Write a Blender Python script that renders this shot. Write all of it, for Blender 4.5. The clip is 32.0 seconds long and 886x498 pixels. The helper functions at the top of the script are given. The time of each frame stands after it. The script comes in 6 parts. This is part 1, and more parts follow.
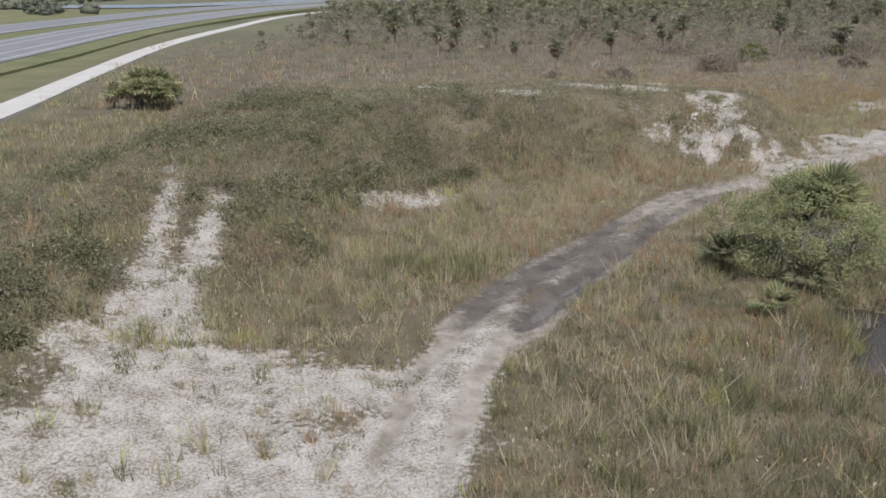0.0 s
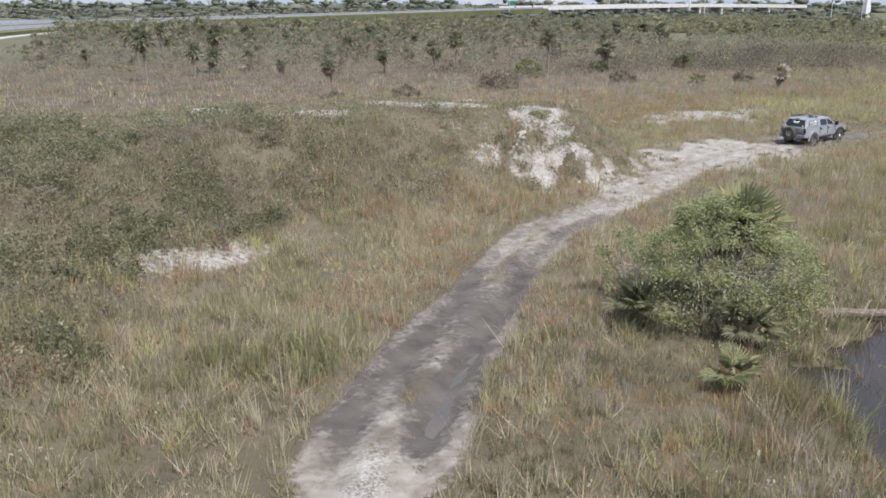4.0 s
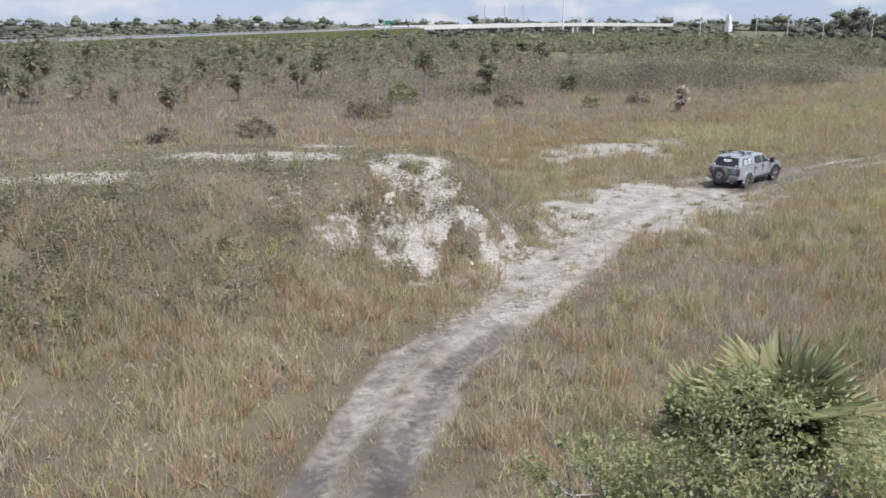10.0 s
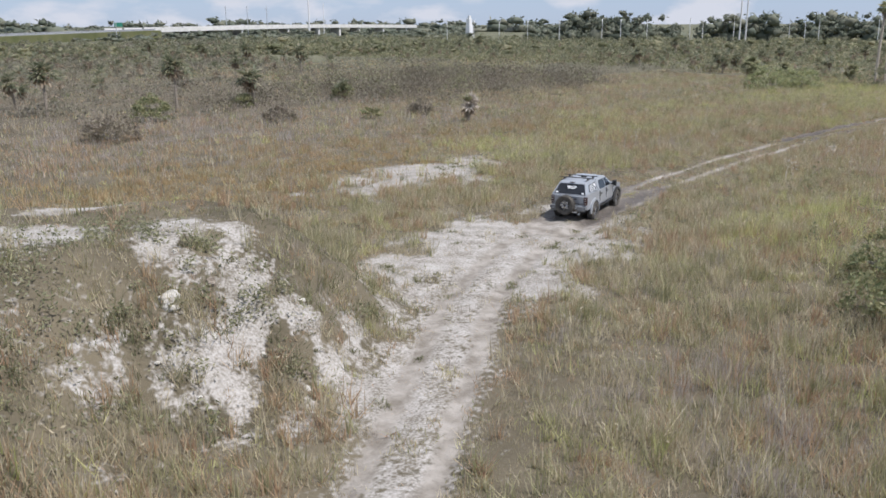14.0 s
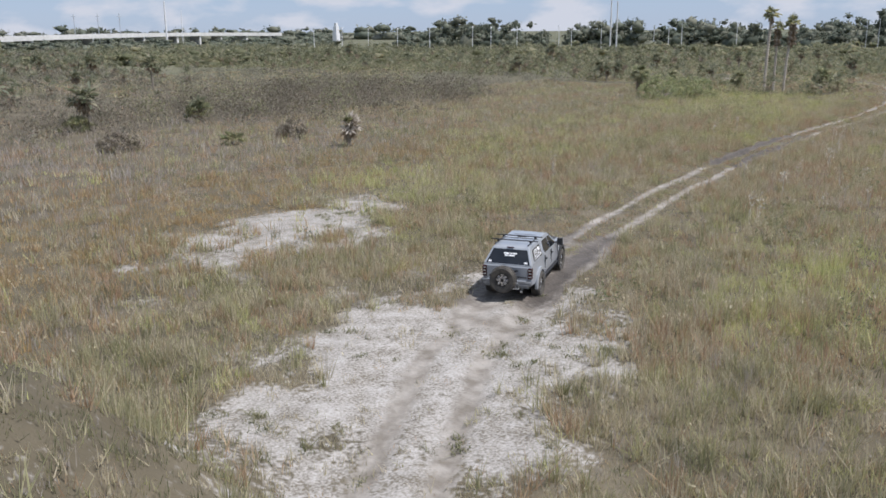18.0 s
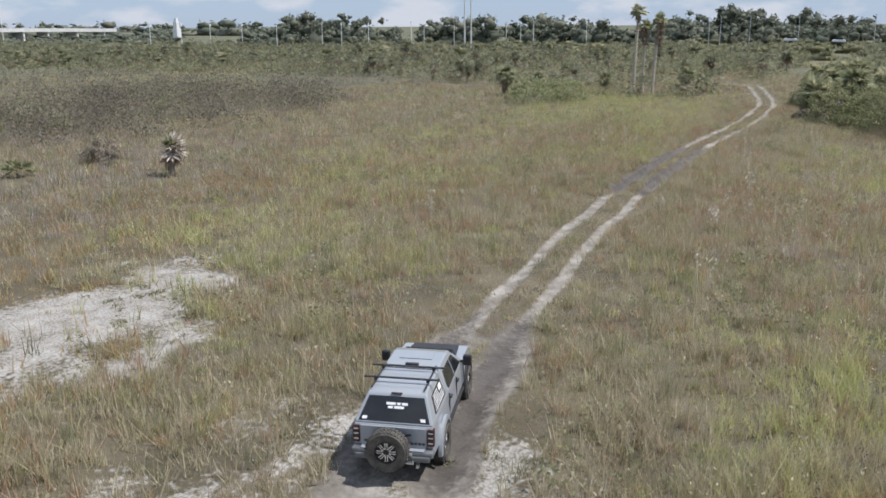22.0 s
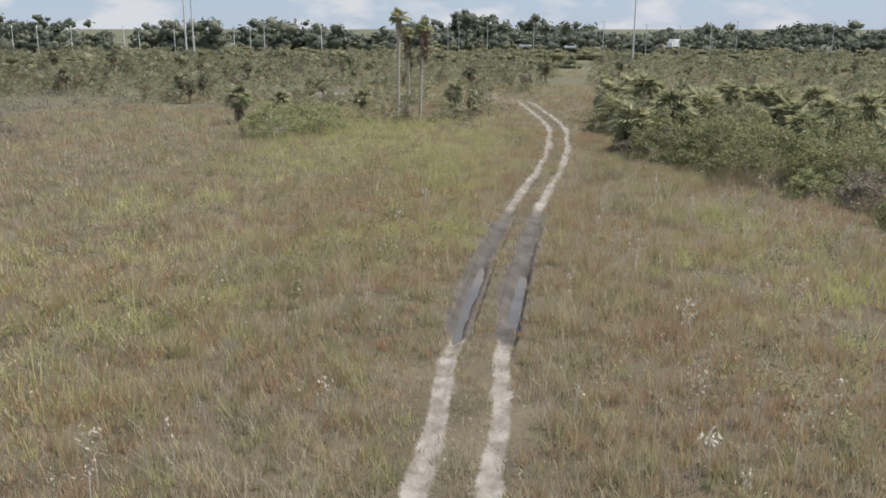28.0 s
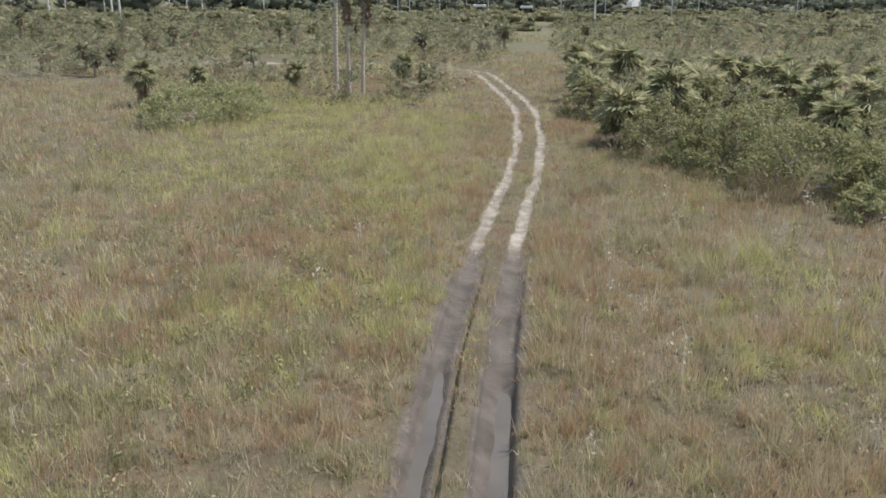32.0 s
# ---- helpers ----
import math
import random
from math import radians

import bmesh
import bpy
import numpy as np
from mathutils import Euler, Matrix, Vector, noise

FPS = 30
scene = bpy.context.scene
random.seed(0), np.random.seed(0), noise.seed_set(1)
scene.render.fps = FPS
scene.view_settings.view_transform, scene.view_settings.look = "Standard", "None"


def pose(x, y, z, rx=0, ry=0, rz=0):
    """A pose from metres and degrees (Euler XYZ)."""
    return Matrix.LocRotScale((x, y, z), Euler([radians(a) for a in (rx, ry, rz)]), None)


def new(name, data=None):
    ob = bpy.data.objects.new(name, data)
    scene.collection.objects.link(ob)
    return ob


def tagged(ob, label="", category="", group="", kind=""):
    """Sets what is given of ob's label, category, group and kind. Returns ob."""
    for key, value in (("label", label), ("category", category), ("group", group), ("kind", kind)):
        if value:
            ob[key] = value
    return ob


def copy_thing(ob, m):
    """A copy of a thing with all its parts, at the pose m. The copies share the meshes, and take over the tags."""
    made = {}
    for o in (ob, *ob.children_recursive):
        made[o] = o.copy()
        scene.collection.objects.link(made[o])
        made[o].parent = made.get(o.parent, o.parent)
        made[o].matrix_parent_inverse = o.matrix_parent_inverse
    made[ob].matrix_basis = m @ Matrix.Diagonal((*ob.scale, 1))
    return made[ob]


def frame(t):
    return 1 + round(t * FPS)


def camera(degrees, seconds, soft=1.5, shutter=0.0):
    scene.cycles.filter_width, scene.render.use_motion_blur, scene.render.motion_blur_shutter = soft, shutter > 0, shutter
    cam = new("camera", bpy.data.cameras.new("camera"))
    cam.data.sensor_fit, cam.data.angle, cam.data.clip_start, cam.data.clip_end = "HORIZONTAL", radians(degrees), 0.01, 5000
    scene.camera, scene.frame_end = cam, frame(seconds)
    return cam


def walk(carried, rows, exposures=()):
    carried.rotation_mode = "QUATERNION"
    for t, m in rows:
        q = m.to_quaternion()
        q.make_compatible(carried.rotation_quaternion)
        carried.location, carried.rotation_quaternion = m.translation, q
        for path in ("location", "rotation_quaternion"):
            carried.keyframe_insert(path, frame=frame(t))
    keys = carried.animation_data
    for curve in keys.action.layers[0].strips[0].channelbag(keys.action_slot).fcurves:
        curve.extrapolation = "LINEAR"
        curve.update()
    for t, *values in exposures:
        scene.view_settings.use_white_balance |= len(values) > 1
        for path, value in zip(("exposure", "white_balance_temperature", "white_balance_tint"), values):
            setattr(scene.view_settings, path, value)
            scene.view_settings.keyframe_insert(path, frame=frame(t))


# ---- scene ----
cam = camera(54.64, 32.0, soft=1.65)
PATH = [
    (0.0, pose(0.15, -20.12, 10.89, 72.56, 0.47, -3.96)),
    (0.5, pose(-0.13, -18.68, 10.56, 73.30, 0.42, -6.60)),
    (1.0, pose(-0.57, -17.14, 10.33, 73.36, 0.33, -9.80)),
    (1.5, pose(-1.12, -15.65, 10.06, 73.58, 0.24, -13.46)),
    (2.0, pose(-1.39, -14.59, 9.95, 73.70, 0.10, -15.74)),
    (2.5, pose(-1.48, -13.28, 9.91, 73.42, 0.04, -17.51)),
    (3.0, pose(-1.45, -12.23, 9.75, 73.47, -0.00, -18.77)),
    (3.5, pose(-1.23, -11.35, 9.66, 73.79, -0.02, -19.43)),
    (4.0, pose(-1.08, -10.48, 9.60, 73.99, -0.04, -20.30)),
    (4.5, pose(-1.08, -9.38, 9.51, 74.22, -0.04, -21.82)),
    (6.5, pose(1.75, -5.07, 9.14, 74.48, 0.12, -21.92)),
    (7.0, pose(2.47, -4.26, 9.23, 74.21, 0.13, -21.76)),
    (7.5, pose(2.99, -3.35, 9.12, 74.62, 0.15, -22.34)),
    (8.0, pose(3.61, -2.51, 9.14, 75.01, 0.15, -22.88)),
    (8.5, pose(4.28, -1.50, 9.24, 75.05, 0.17, -23.90)),
    (9.0, pose(5.00, -0.44, 9.30, 75.16, 0.21, -24.72)),
    (9.5, pose(5.63, 0.88, 9.35, 75.06, 0.21, -25.88)),
    (10.0, pose(5.71, 2.31, 9.26, 75.24, 0.16, -28.23)),
    (10.5, pose(5.50, 3.96, 9.32, 75.20, 0.17, -31.58)),
    (11.0, pose(5.20, 5.69, 9.32, 75.17, 0.11, -35.25)),
    (11.5, pose(5.44, 7.54, 9.27, 75.25, 0.11, -38.24)),
    (12.0, pose(6.29, 8.91, 9.24, 75.20, 0.15, -39.52)),
    (12.5, pose(7.59, 9.91, 9.22, 75.22, 0.18, -39.72)),
    (13.0, pose(8.08, 10.80, 9.22, 75.41, 0.16, -41.99)),
    (13.5, pose(8.84, 11.80, 9.17, 75.73, 0.18, -43.51)),
    (14.0, pose(9.92, 13.06, 9.32, 75.27, 0.27, -44.79)),
    (14.5, pose(11.01, 14.32, 9.30, 75.12, 0.32, -46.07)),
    (15.0, pose(12.13, 15.52, 9.29, 75.24, 0.30, -47.06)),
    (15.5, pose(13.04, 16.48, 9.28, 75.50, 0.36, -47.97)),
    (17.5, pose(17.31, 21.10, 9.38, 75.50, 0.46, -52.23)),
    (18.0, pose(18.26, 22.22, 9.36, 75.68, 0.49, -53.45)),
    (18.5, pose(19.29, 23.16, 9.44, 75.60, 0.50, -54.47)),
    (19.0, pose(20.50, 24.09, 9.50, 75.55, 0.47, -55.32)),
    (19.5, pose(21.67, 24.86, 9.54, 75.51, 0.48, -56.43)),
    (20.0, pose(22.97, 25.64, 9.56, 75.65, 0.48, -57.39)),
    (20.5, pose(24.22, 26.44, 9.65, 75.65, 0.51, -58.69)),
    (21.0, pose(25.70, 27.29, 9.69, 75.61, 0.48, -59.66)),
    (21.5, pose(27.12, 28.31, 9.66, 75.53, 0.51, -61.30)),
    (22.0, pose(28.54, 29.26, 9.70, 75.33, 0.39, -63.14)),
    (22.5, pose(30.07, 30.28, 9.79, 74.98, 0.34, -65.07)),
    (23.0, pose(31.70, 31.34, 9.85, 74.88, 0.36, -67.31)),
    (23.5, pose(33.32, 32.37, 9.85, 75.00, 0.29, -69.40)),
    (24.0, pose(34.93, 33.50, 9.91, 75.15, 0.09, -71.97)),
    (24.5, pose(36.67, 34.31, 9.88, 75.53, 0.14, -73.56)),
    (25.0, pose(38.53, 35.20, 9.89, 75.79, 0.07, -75.16)),
    (25.5, pose(40.51, 35.91, 9.89, 75.97, 0.09, -76.33)),
    (26.0, pose(42.60, 36.60, 9.79, 76.22, 0.11, -77.34)),
    (26.5, pose(44.78, 37.40, 9.80, 76.22, -0.00, -78.55)),
    (28.5, pose(53.43, 39.26, 10.25, 75.34, 0.01, -80.74)),
    (29.0, pose(55.35, 39.44, 10.29, 75.11, -0.01, -80.89)),
    (29.5, pose(57.43, 39.87, 10.45, 74.31, -0.08, -81.44)),
    (30.0, pose(59.14, 40.02, 10.50, 74.05, -0.10, -81.66)),
    (30.5, pose(60.83, 40.18, 10.55, 73.74, -0.04, -82.07)),
    (31.0, pose(62.49, 40.45, 10.55, 73.36, -0.05, -82.76)),
    (31.5, pose(64.16, 40.67, 10.54, 73.18, -0.06, -83.35)),
    (32.0, pose(65.68, 40.82, 10.52, 72.86, -0.08, -83.68)),
]
walk(cam, PATH, ((0, 0.25, 6300, 12.5), (2, 0.50, 6200, 13), (6, 0.61, 6150, 13), (14, 0.50, 6120, 13.5), (20, 0.40, 6060, 13), (24, 0.50, 6180, 9.5), (28, 0.50, 6450, 11), (32, 0.58, 6480, 10.5)))

# ---- light ----
world = bpy.data.worlds.new("sky_world")
scene.world = world
world.use_nodes = True
wn, wl = world.node_tree.nodes, world.node_tree.links
wn.clear()
SUN_DIR = Vector((0.14, -0.46, 0.88)).normalized()
sky = wn.new("ShaderNodeTexSky")
sky.sky_type, sky.sun_disc = "NISHITA", False
sky.sun_elevation = math.asin(SUN_DIR.z)
sky.sun_rotation = math.atan2(SUN_DIR.x, SUN_DIR.y)
sky.dust_density, sky.air_density, sky.ozone_density = 0.2, 1.0, 3.0
wc = wn.new("ShaderNodeTexCoord")
wm = wn.new("ShaderNodeMapping")
wm.inputs["Scale"].default_value = (1, 1, 2.6)
wno = wn.new("ShaderNodeTexNoise")
wno.inputs["Scale"].default_value, wno.inputs["Detail"].default_value = 11.0, 7.0
wra = wn.new("ShaderNodeValToRGB")
wra.color_ramp.elements[0].position, wra.color_ramp.elements[1].position = 0.47, 0.60
wmx = wn.new("ShaderNodeMix")
wmx.data_type = "RGBA"
wmx.inputs["B"].default_value = (3.4, 3.5, 3.7, 1)
wbg = wn.new("ShaderNodeBackground")
wbg.inputs["Strength"].default_value = 0.14
wout = wn.new("ShaderNodeOutputWorld")
wl.new(wc.outputs["Generated"], wm.inputs["Vector"])
wl.new(wm.outputs[0], wno.inputs["Vector"])
wl.new(wno.outputs["Fac"], wra.inputs["Fac"])
wl.new(wra.outputs["Color"], wmx.inputs["Factor"])
wpale = wn.new("ShaderNodeMix")
wpale.data_type = "RGBA"
wpale.inputs["Factor"].default_value = 0.86
wpale.inputs["B"].default_value = (1.75, 2.25, 3.05, 1)
wl.new(sky.outputs[0], wpale.inputs["A"])
wl.new(wpale.outputs["Result"], wmx.inputs["A"])
wl.new(wmx.outputs["Result"], wbg.inputs["Color"])
wl.new(wbg.outputs[0], wout.inputs["Surface"])
sun_data = bpy.data.lights.new("sun", "SUN")
sun_data.energy, sun_data.angle, sun_data.color = 3.7, radians(0.6), (1.0, 0.95, 0.88)
sun = new("sun", sun_data)
sun.rotation_euler = (-SUN_DIR).to_track_quat("-Z", "Y").to_euler()


# ---- materials ----
def material(name, colors, scale=3.0, rough=0.85, metal=0.0, bump=0.0, island=False, detail=6.0, coat=0.0,
             random_object=False, translucent=0.0, spread=0.5, bump_scale=None, generated=False):
    """Noise between two or three colours at two scales, with an optional shift per loose piece or per object."""
    m = bpy.data.materials.new(name)
    m.use_nodes = True
    n, l = m.node_tree.nodes, m.node_tree.links
    b = n["Principled BSDF"]
    b.inputs["Roughness"].default_value, b.inputs["Metallic"].default_value = rough, metal
    b.inputs["Coat Weight"].default_value = coat
    b.inputs["Specular IOR Level"].default_value = 0.3 if rough > 0.6 else 0.5
    if len(colors) == 1:
        colors = [colors[0], tuple(c * 0.86 for c in colors[0])]
    co = n.new("ShaderNodeNewGeometry")
    tex = n.new("ShaderNodeTexNoise")
    tex.inputs["Scale"].default_value, tex.inputs["Detail"].default_value = scale, detail
    l.new(co.outputs["Position"], tex.inputs["Vector"])
    fac = tex.outputs["Fac"]
    if island or random_object:
        if island:
            r = co.outputs["Random Per Island"]
        else:
            r = n.new("ShaderNodeObjectInfo").outputs["Random"]
        mm = n.new("ShaderNodeMath")
        mm.operation = "MULTIPLY_ADD"
        l.new(r, mm.inputs[0])
        mm.inputs[1].default_value = spread
        ma = n.new("ShaderNodeMath")
        ma.operation = "MULTIPLY_ADD"
        l.new(fac, ma.inputs[0])
        ma.inputs[1].default_value = 1.0
        ma.inputs[2].default_value = -spread / 2
        l.new(ma.outputs[0], mm.inputs[2])
        fac = mm.outputs[0]
    ramp = n.new("ShaderNodeValToRGB")
    e = ramp.color_ramp.elements
    while len(e) < len(colors):
        e.new(0.5)
    for k, c in enumerate(colors):
        e[k].position = 0.3 + 0.4 * k / (len(colors) - 1)
        e[k].color = (*c, 1)
    l.new(fac, ramp.inputs["Fac"])
    l.new(ramp.outputs["Color"], b.inputs["Base Color"])
    if bump:
        t2 = n.new("ShaderNodeTexNoise")
        t2.inputs["Scale"].default_value, t2.inputs["Detail"].default_value = bump_scale or scale * 6, 8.0
        l.new(co.outputs["Position"], t2.inputs["Vector"])
        bp = n.new("ShaderNodeBump")
        bp.inputs["Strength"].default_value, bp.inputs["Distance"].default_value = bump, 0.05
        l.new(t2.outputs["Fac"], bp.inputs["Height"])
        l.new(bp.outputs[0], b.inputs["Normal"])
    if translucent:
        tr = n.new("ShaderNodeBsdfTranslucent")
        l.new(ramp.outputs["Color"], tr.inputs["Color"])
        mx = n.new("ShaderNodeMixShader")
        mx.inputs["Fac"].default_value = translucent
        l.new(b.outputs[0], mx.inputs[1])
        l.new(tr.outputs[0], mx.inputs[2])
        l.new(mx.outputs[0], n["Material Output"].inputs["Surface"])
    return m


def leafy(name, *colors, scale=0.8, spread=0.45, rough=0.7, translucent=0.45):
    return material(name, colors, scale=scale, rough=rough, island=True, spread=spread, translucent=translucent, detail=3)


M_STRAW = leafy("straw_grass", (0.457, 0.392, 0.270), (0.621, 0.544, 0.396), (0.407, 0.366, 0.224), translucent=0.4)
M_BROWN = leafy("brown_grass", (0.385, 0.255, 0.165), (0.52, 0.38, 0.255), (0.44, 0.325, 0.195), translucent=0.4)
M_OLIVE = leafy("olive_grass", (0.27, 0.265, 0.135), (0.40, 0.38, 0.215), (0.48, 0.435, 0.275), translucent=0.4)
M_GREEN = leafy("green_grass", (0.396, 0.417, 0.161), (0.556, 0.551, 0.246), (0.631, 0.589, 0.321), translucent=0.4)
M_ORANGE = leafy("orange_sedge", (0.40, 0.28, 0.14), (0.49, 0.355, 0.19), (0.38, 0.305, 0.16), translucent=0.4)
M_GREY = leafy("grey_stalks", (0.43, 0.38, 0.335), (0.56, 0.50, 0.45), (0.35, 0.295, 0.25), translucent=0.4)
M_WEED = leafy("weed_leaves", (0.205, 0.215, 0.12), (0.285, 0.285, 0.165), (0.36, 0.34, 0.215), rough=0.6, spread=0.3, scale=1.1, translucent=0.5)
M_DARK = leafy("dark_sedge", (0.16, 0.168, 0.09), (0.22, 0.218, 0.122), (0.295, 0.27, 0.165), translucent=0.4)
M_BRUSH = leafy("brush_twigs", (0.224, 0.190, 0.151), (0.325, 0.280, 0.224), (0.258, 0.230, 0.157), translucent=0.3)
M_PALMETTO = leafy("palmetto_leaves", (0.187, 0.204, 0.119), (0.275, 0.278, 0.167), (0.374, 0.347, 0.231), rough=0.55, scale=0.25, spread=0.8, translucent=0.5)
M_FAN = leafy("fan_leaves", (0.213, 0.244, 0.122), (0.342, 0.354, 0.189), (0.488, 0.445, 0.262), rough=0.5, translucent=0.5, spread=0.8)
M_DEADFAN = leafy("dead_fronds", (0.33, 0.26, 0.185), (0.47, 0.39, 0.295), (0.27, 0.21, 0.15), translucent=0.4)
M_MYRTLE = leafy("myrtle_leaves", (0.23, 0.265, 0.125), (0.335, 0.36, 0.18), (0.44, 0.43, 0.235), rough=0.55, scale=1.6, spread=0.5)
M_SHRUB = leafy("shrub_leaves", (0.165, 0.19, 0.09), (0.265, 0.275, 0.135), (0.38, 0.355, 0.195), rough=0.6, scale=0.9, spread=0.6, translucent=0.45)
# far foliage is lighter and bluer than near leaves: distance haze put into the colour
M_HAZEDTREE = leafy("hazed_far_tree_leaves", (0.118, 0.138, 0.103), (0.172, 0.189, 0.136), (0.225, 0.227, 0.168), scale=0.1, spread=0.6, translucent=0.3)
M_CANOPY = leafy("scrub_canopy", (0.196, 0.207, 0.115), (0.274, 0.274, 0.157), (0.358, 0.330, 0.207), scale=0.25, spread=0.6, translucent=0.5)
M_PLUME = leafy("seed_plumes", (0.48, 0.43, 0.35), (0.64, 0.59, 0.50), translucent=0.3)
M_BARK = material("palm_bark", [(0.20, 0.165, 0.13), (0.33, 0.29, 0.24)], scale=9, bump=0.6)
M_PALEBARK = material("pale_palm_bark", [(0.36, 0.31, 0.25), (0.50, 0.45, 0.38)], scale=6, bump=0.5)
M_LAWN = material("mown_grass_bank", [(0.10, 0.112, 0.046), (0.155, 0.155, 0.074)], scale=0.15, bump=0.3)
M_WEEDBROWN = leafy("brown_weed_leaves", (0.205, 0.18, 0.125), (0.285, 0.25, 0.175), (0.355, 0.32, 0.23), rough=0.7, spread=0.3, scale=1.1, translucent=0.5)
M_FRESHFAN = leafy("fresh_fan_leaves", (0.26, 0.30, 0.15), (0.38, 0.40, 0.21), (0.52, 0.48, 0.28), rough=0.45, translucent=0.5)
M_THICKETFAN = leafy("thicket_fan_leaves", (0.235, 0.262, 0.145), (0.345, 0.355, 0.208), (0.47, 0.44, 0.285), rough=0.5, scale=0.25, spread=0.6, translucent=0.5)
M_FANDARK = leafy("dull_fan_leaves", (0.138, 0.155, 0.092), (0.207, 0.218, 0.132), (0.310, 0.287, 0.190), rough=0.55, translucent=0.45, spread=0.8)
M_GREYSCRUB = leafy("grey_scrub_leaves", (0.193, 0.176, 0.138), (0.281, 0.259, 0.204), (0.231, 0.226, 0.154), scale=0.3, spread=0.6, translucent=0.4)
M_REED = leafy("green_reeds", (0.23, 0.24, 0.115), (0.33, 0.33, 0.165), (0.43, 0.385, 0.23))
M_TWIG = material("grey_bark", [(0.24, 0.215, 0.185), (0.42, 0.39, 0.355)], scale=14, bump=0.5)
M_LOG = material("weathered_log", [(0.15, 0.12, 0.09), (0.32, 0.28, 0.23)], scale=7, bump=0.7)
M_ROCK = material("lime_rock", [(0.416, 0.392, 0.344), (0.560, 0.536, 0.488), (0.320, 0.288, 0.240)], scale=4, bump=0.8)
M_CONCRETE = material("pale_concrete", [(0.58, 0.57, 0.54), (0.70, 0.69, 0.66)], scale=0.4, bump=0.2)
M_PATH = material("concrete_path", [(0.40, 0.39, 0.365), (0.47, 0.455, 0.43)], scale=0.5, bump=0.2)
M_ASPHALT = material("road_asphalt", [(0.16, 0.165, 0.175), (0.20, 0.205, 0.215)], scale=0.25, bump=0.15)
M_LINE = material("road_paint", [(0.45, 0.45, 0.44)], scale=3)
M_STEEL = material("galvanised_steel", [(0.50, 0.52, 0.53), (0.62, 0.63, 0.63)], scale=2, rough=0.45, metal=0.6)
M_WHITE = material("white_paint", [(0.78, 0.78, 0.78), (0.70, 0.70, 0.70)], scale=1.5, rough=0.4)
M_PAINT = material("grey_truck_paint", [(0.284, 0.301, 0.323), (0.310, 0.327, 0.348)], scale=1.2, rough=0.32, coat=0.7)
M_BLACK = material("black_plastic", [(0.018, 0.018, 0.02), (0.035, 0.035, 0.037)], scale=12, rough=0.5, bump=0.05)
M_RUBBER = material("dusty_tyre_rubber", [(0.05, 0.047, 0.043), (0.13, 0.118, 0.10)], scale=6, rough=0.85, bump=0.2)
M_GLASS = material("tinted_glass", [(0.012, 0.014, 0.017), (0.022, 0.024, 0.028)], scale=2, rough=0.06)
M_RIM = material("black_milled_rim", [(0.02, 0.02, 0.022), (0.04, 0.04, 0.04)], scale=5, rough=0.3, metal=0.5)
M_MILLED = material("milled_aluminium", [(0.62, 0.63, 0.65), (0.75, 0.75, 0.76)], scale=8, rough=0.25, metal=0.9)
M_TAIL = material("smoked_lamp", [(0.035, 0.012, 0.012), (0.07, 0.02, 0.02)], scale=6, rough=0.15)
M_RED = material("red_strap", [(0.35, 0.03, 0.03), (0.25, 0.02, 0.02)], scale=6, rough=0.6)
M_MARK = material("white_sticker", [(0.78, 0.78, 0.78)], scale=6, rough=0.5)


def water_material(name, tint, rough):
    m = material(name, [tint, tuple(c * 1.3 for c in tint)], scale=0.8, rough=rough, bump=0.03, bump_scale=3)
    m.node_tree.nodes["Principled BSDF"].inputs["IOR"].default_value = 1.33
    m.node_tree.nodes["Principled BSDF"].inputs["Specular IOR Level"].default_value = 0.5
    return m


M_WATER = water_material("marsh_water", (0.035, 0.03, 0.025), 0.08)
M_PUDDLE = water_material("muddy_puddle_water", (0.095, 0.087, 0.077), 0.03)
M_POND = water_material("pond_water", (0.10, 0.115, 0.13), 0.15)

# ---- plan of the ground ----
rng = np.random.default_rng(7)
HASH = rng.random((256, 256))


def vnoise(x, y, s, k=0):
    """Smooth value noise, 0 to 1, of a size s."""
    x, y = np.asarray(x, float) / s + 37.3 * k + 500, np.asarray(y, float) / s + 71.7 * k + 500
    i, j = np.floor(x).astype(int), np.floor(y).astype(int)
    u, v = x - i, y - j
    u, v = u * u * (3 - 2 * u), v * v * (3 - 2 * v)
    a, b, c, d = HASH[i & 255, j & 255], HASH[(i + 1) & 255, j & 255], HASH[i & 255, (j + 1) & 255], HASH[(i + 1) & 255, (j + 1) & 255]
    return (a * (1 - u) + b * u) * (1 - v) + (c * (1 - u) + d * u) * v


def fbm(x, y, s, k=0, octaves=4):
    out, amp, tot = 0, 1.0, 0
    for o in range(octaves):
        out, tot = out + amp * vnoise(x, y, s / 2**o, k + o), tot + amp
        amp *= 0.55
    return out / tot


def step(a, b, v):
    t = np.clip((np.asarray(v, float) - a) / (b - a), 0, 1)
    return t * t * (3 - 2 * t)


def along(x, y, line):
    """Distance to a polyline, side (left positive) and the third column's value there."""
    x, y = np.asarray(x, float), np.asarray(y, float)
    best, side, value = np.full(x.shape, 1e9), np.zeros(x.shape), np.zeros(x.shape)
    for p, q in zip(line[:-1], line[1:]):
        dx, dy = q[0] - p[0], q[1] - p[1]
        t = np.clip(((x - p[0]) * dx + (y - p[1]) * dy) / (dx * dx + dy * dy), 0, 1)
        ox, oy = x - p[0] - t * dx, y - p[1] - t * dy
        d = np.hypot(ox, oy)
        m = d < best
        best = np.where(m, d, best)
        side = np.where(m, np.sign(dx * oy - dy * ox) * d, side)
        value = np.where(m, p[2] + t * (q[2] - p[2]), value)
    return best, side, value


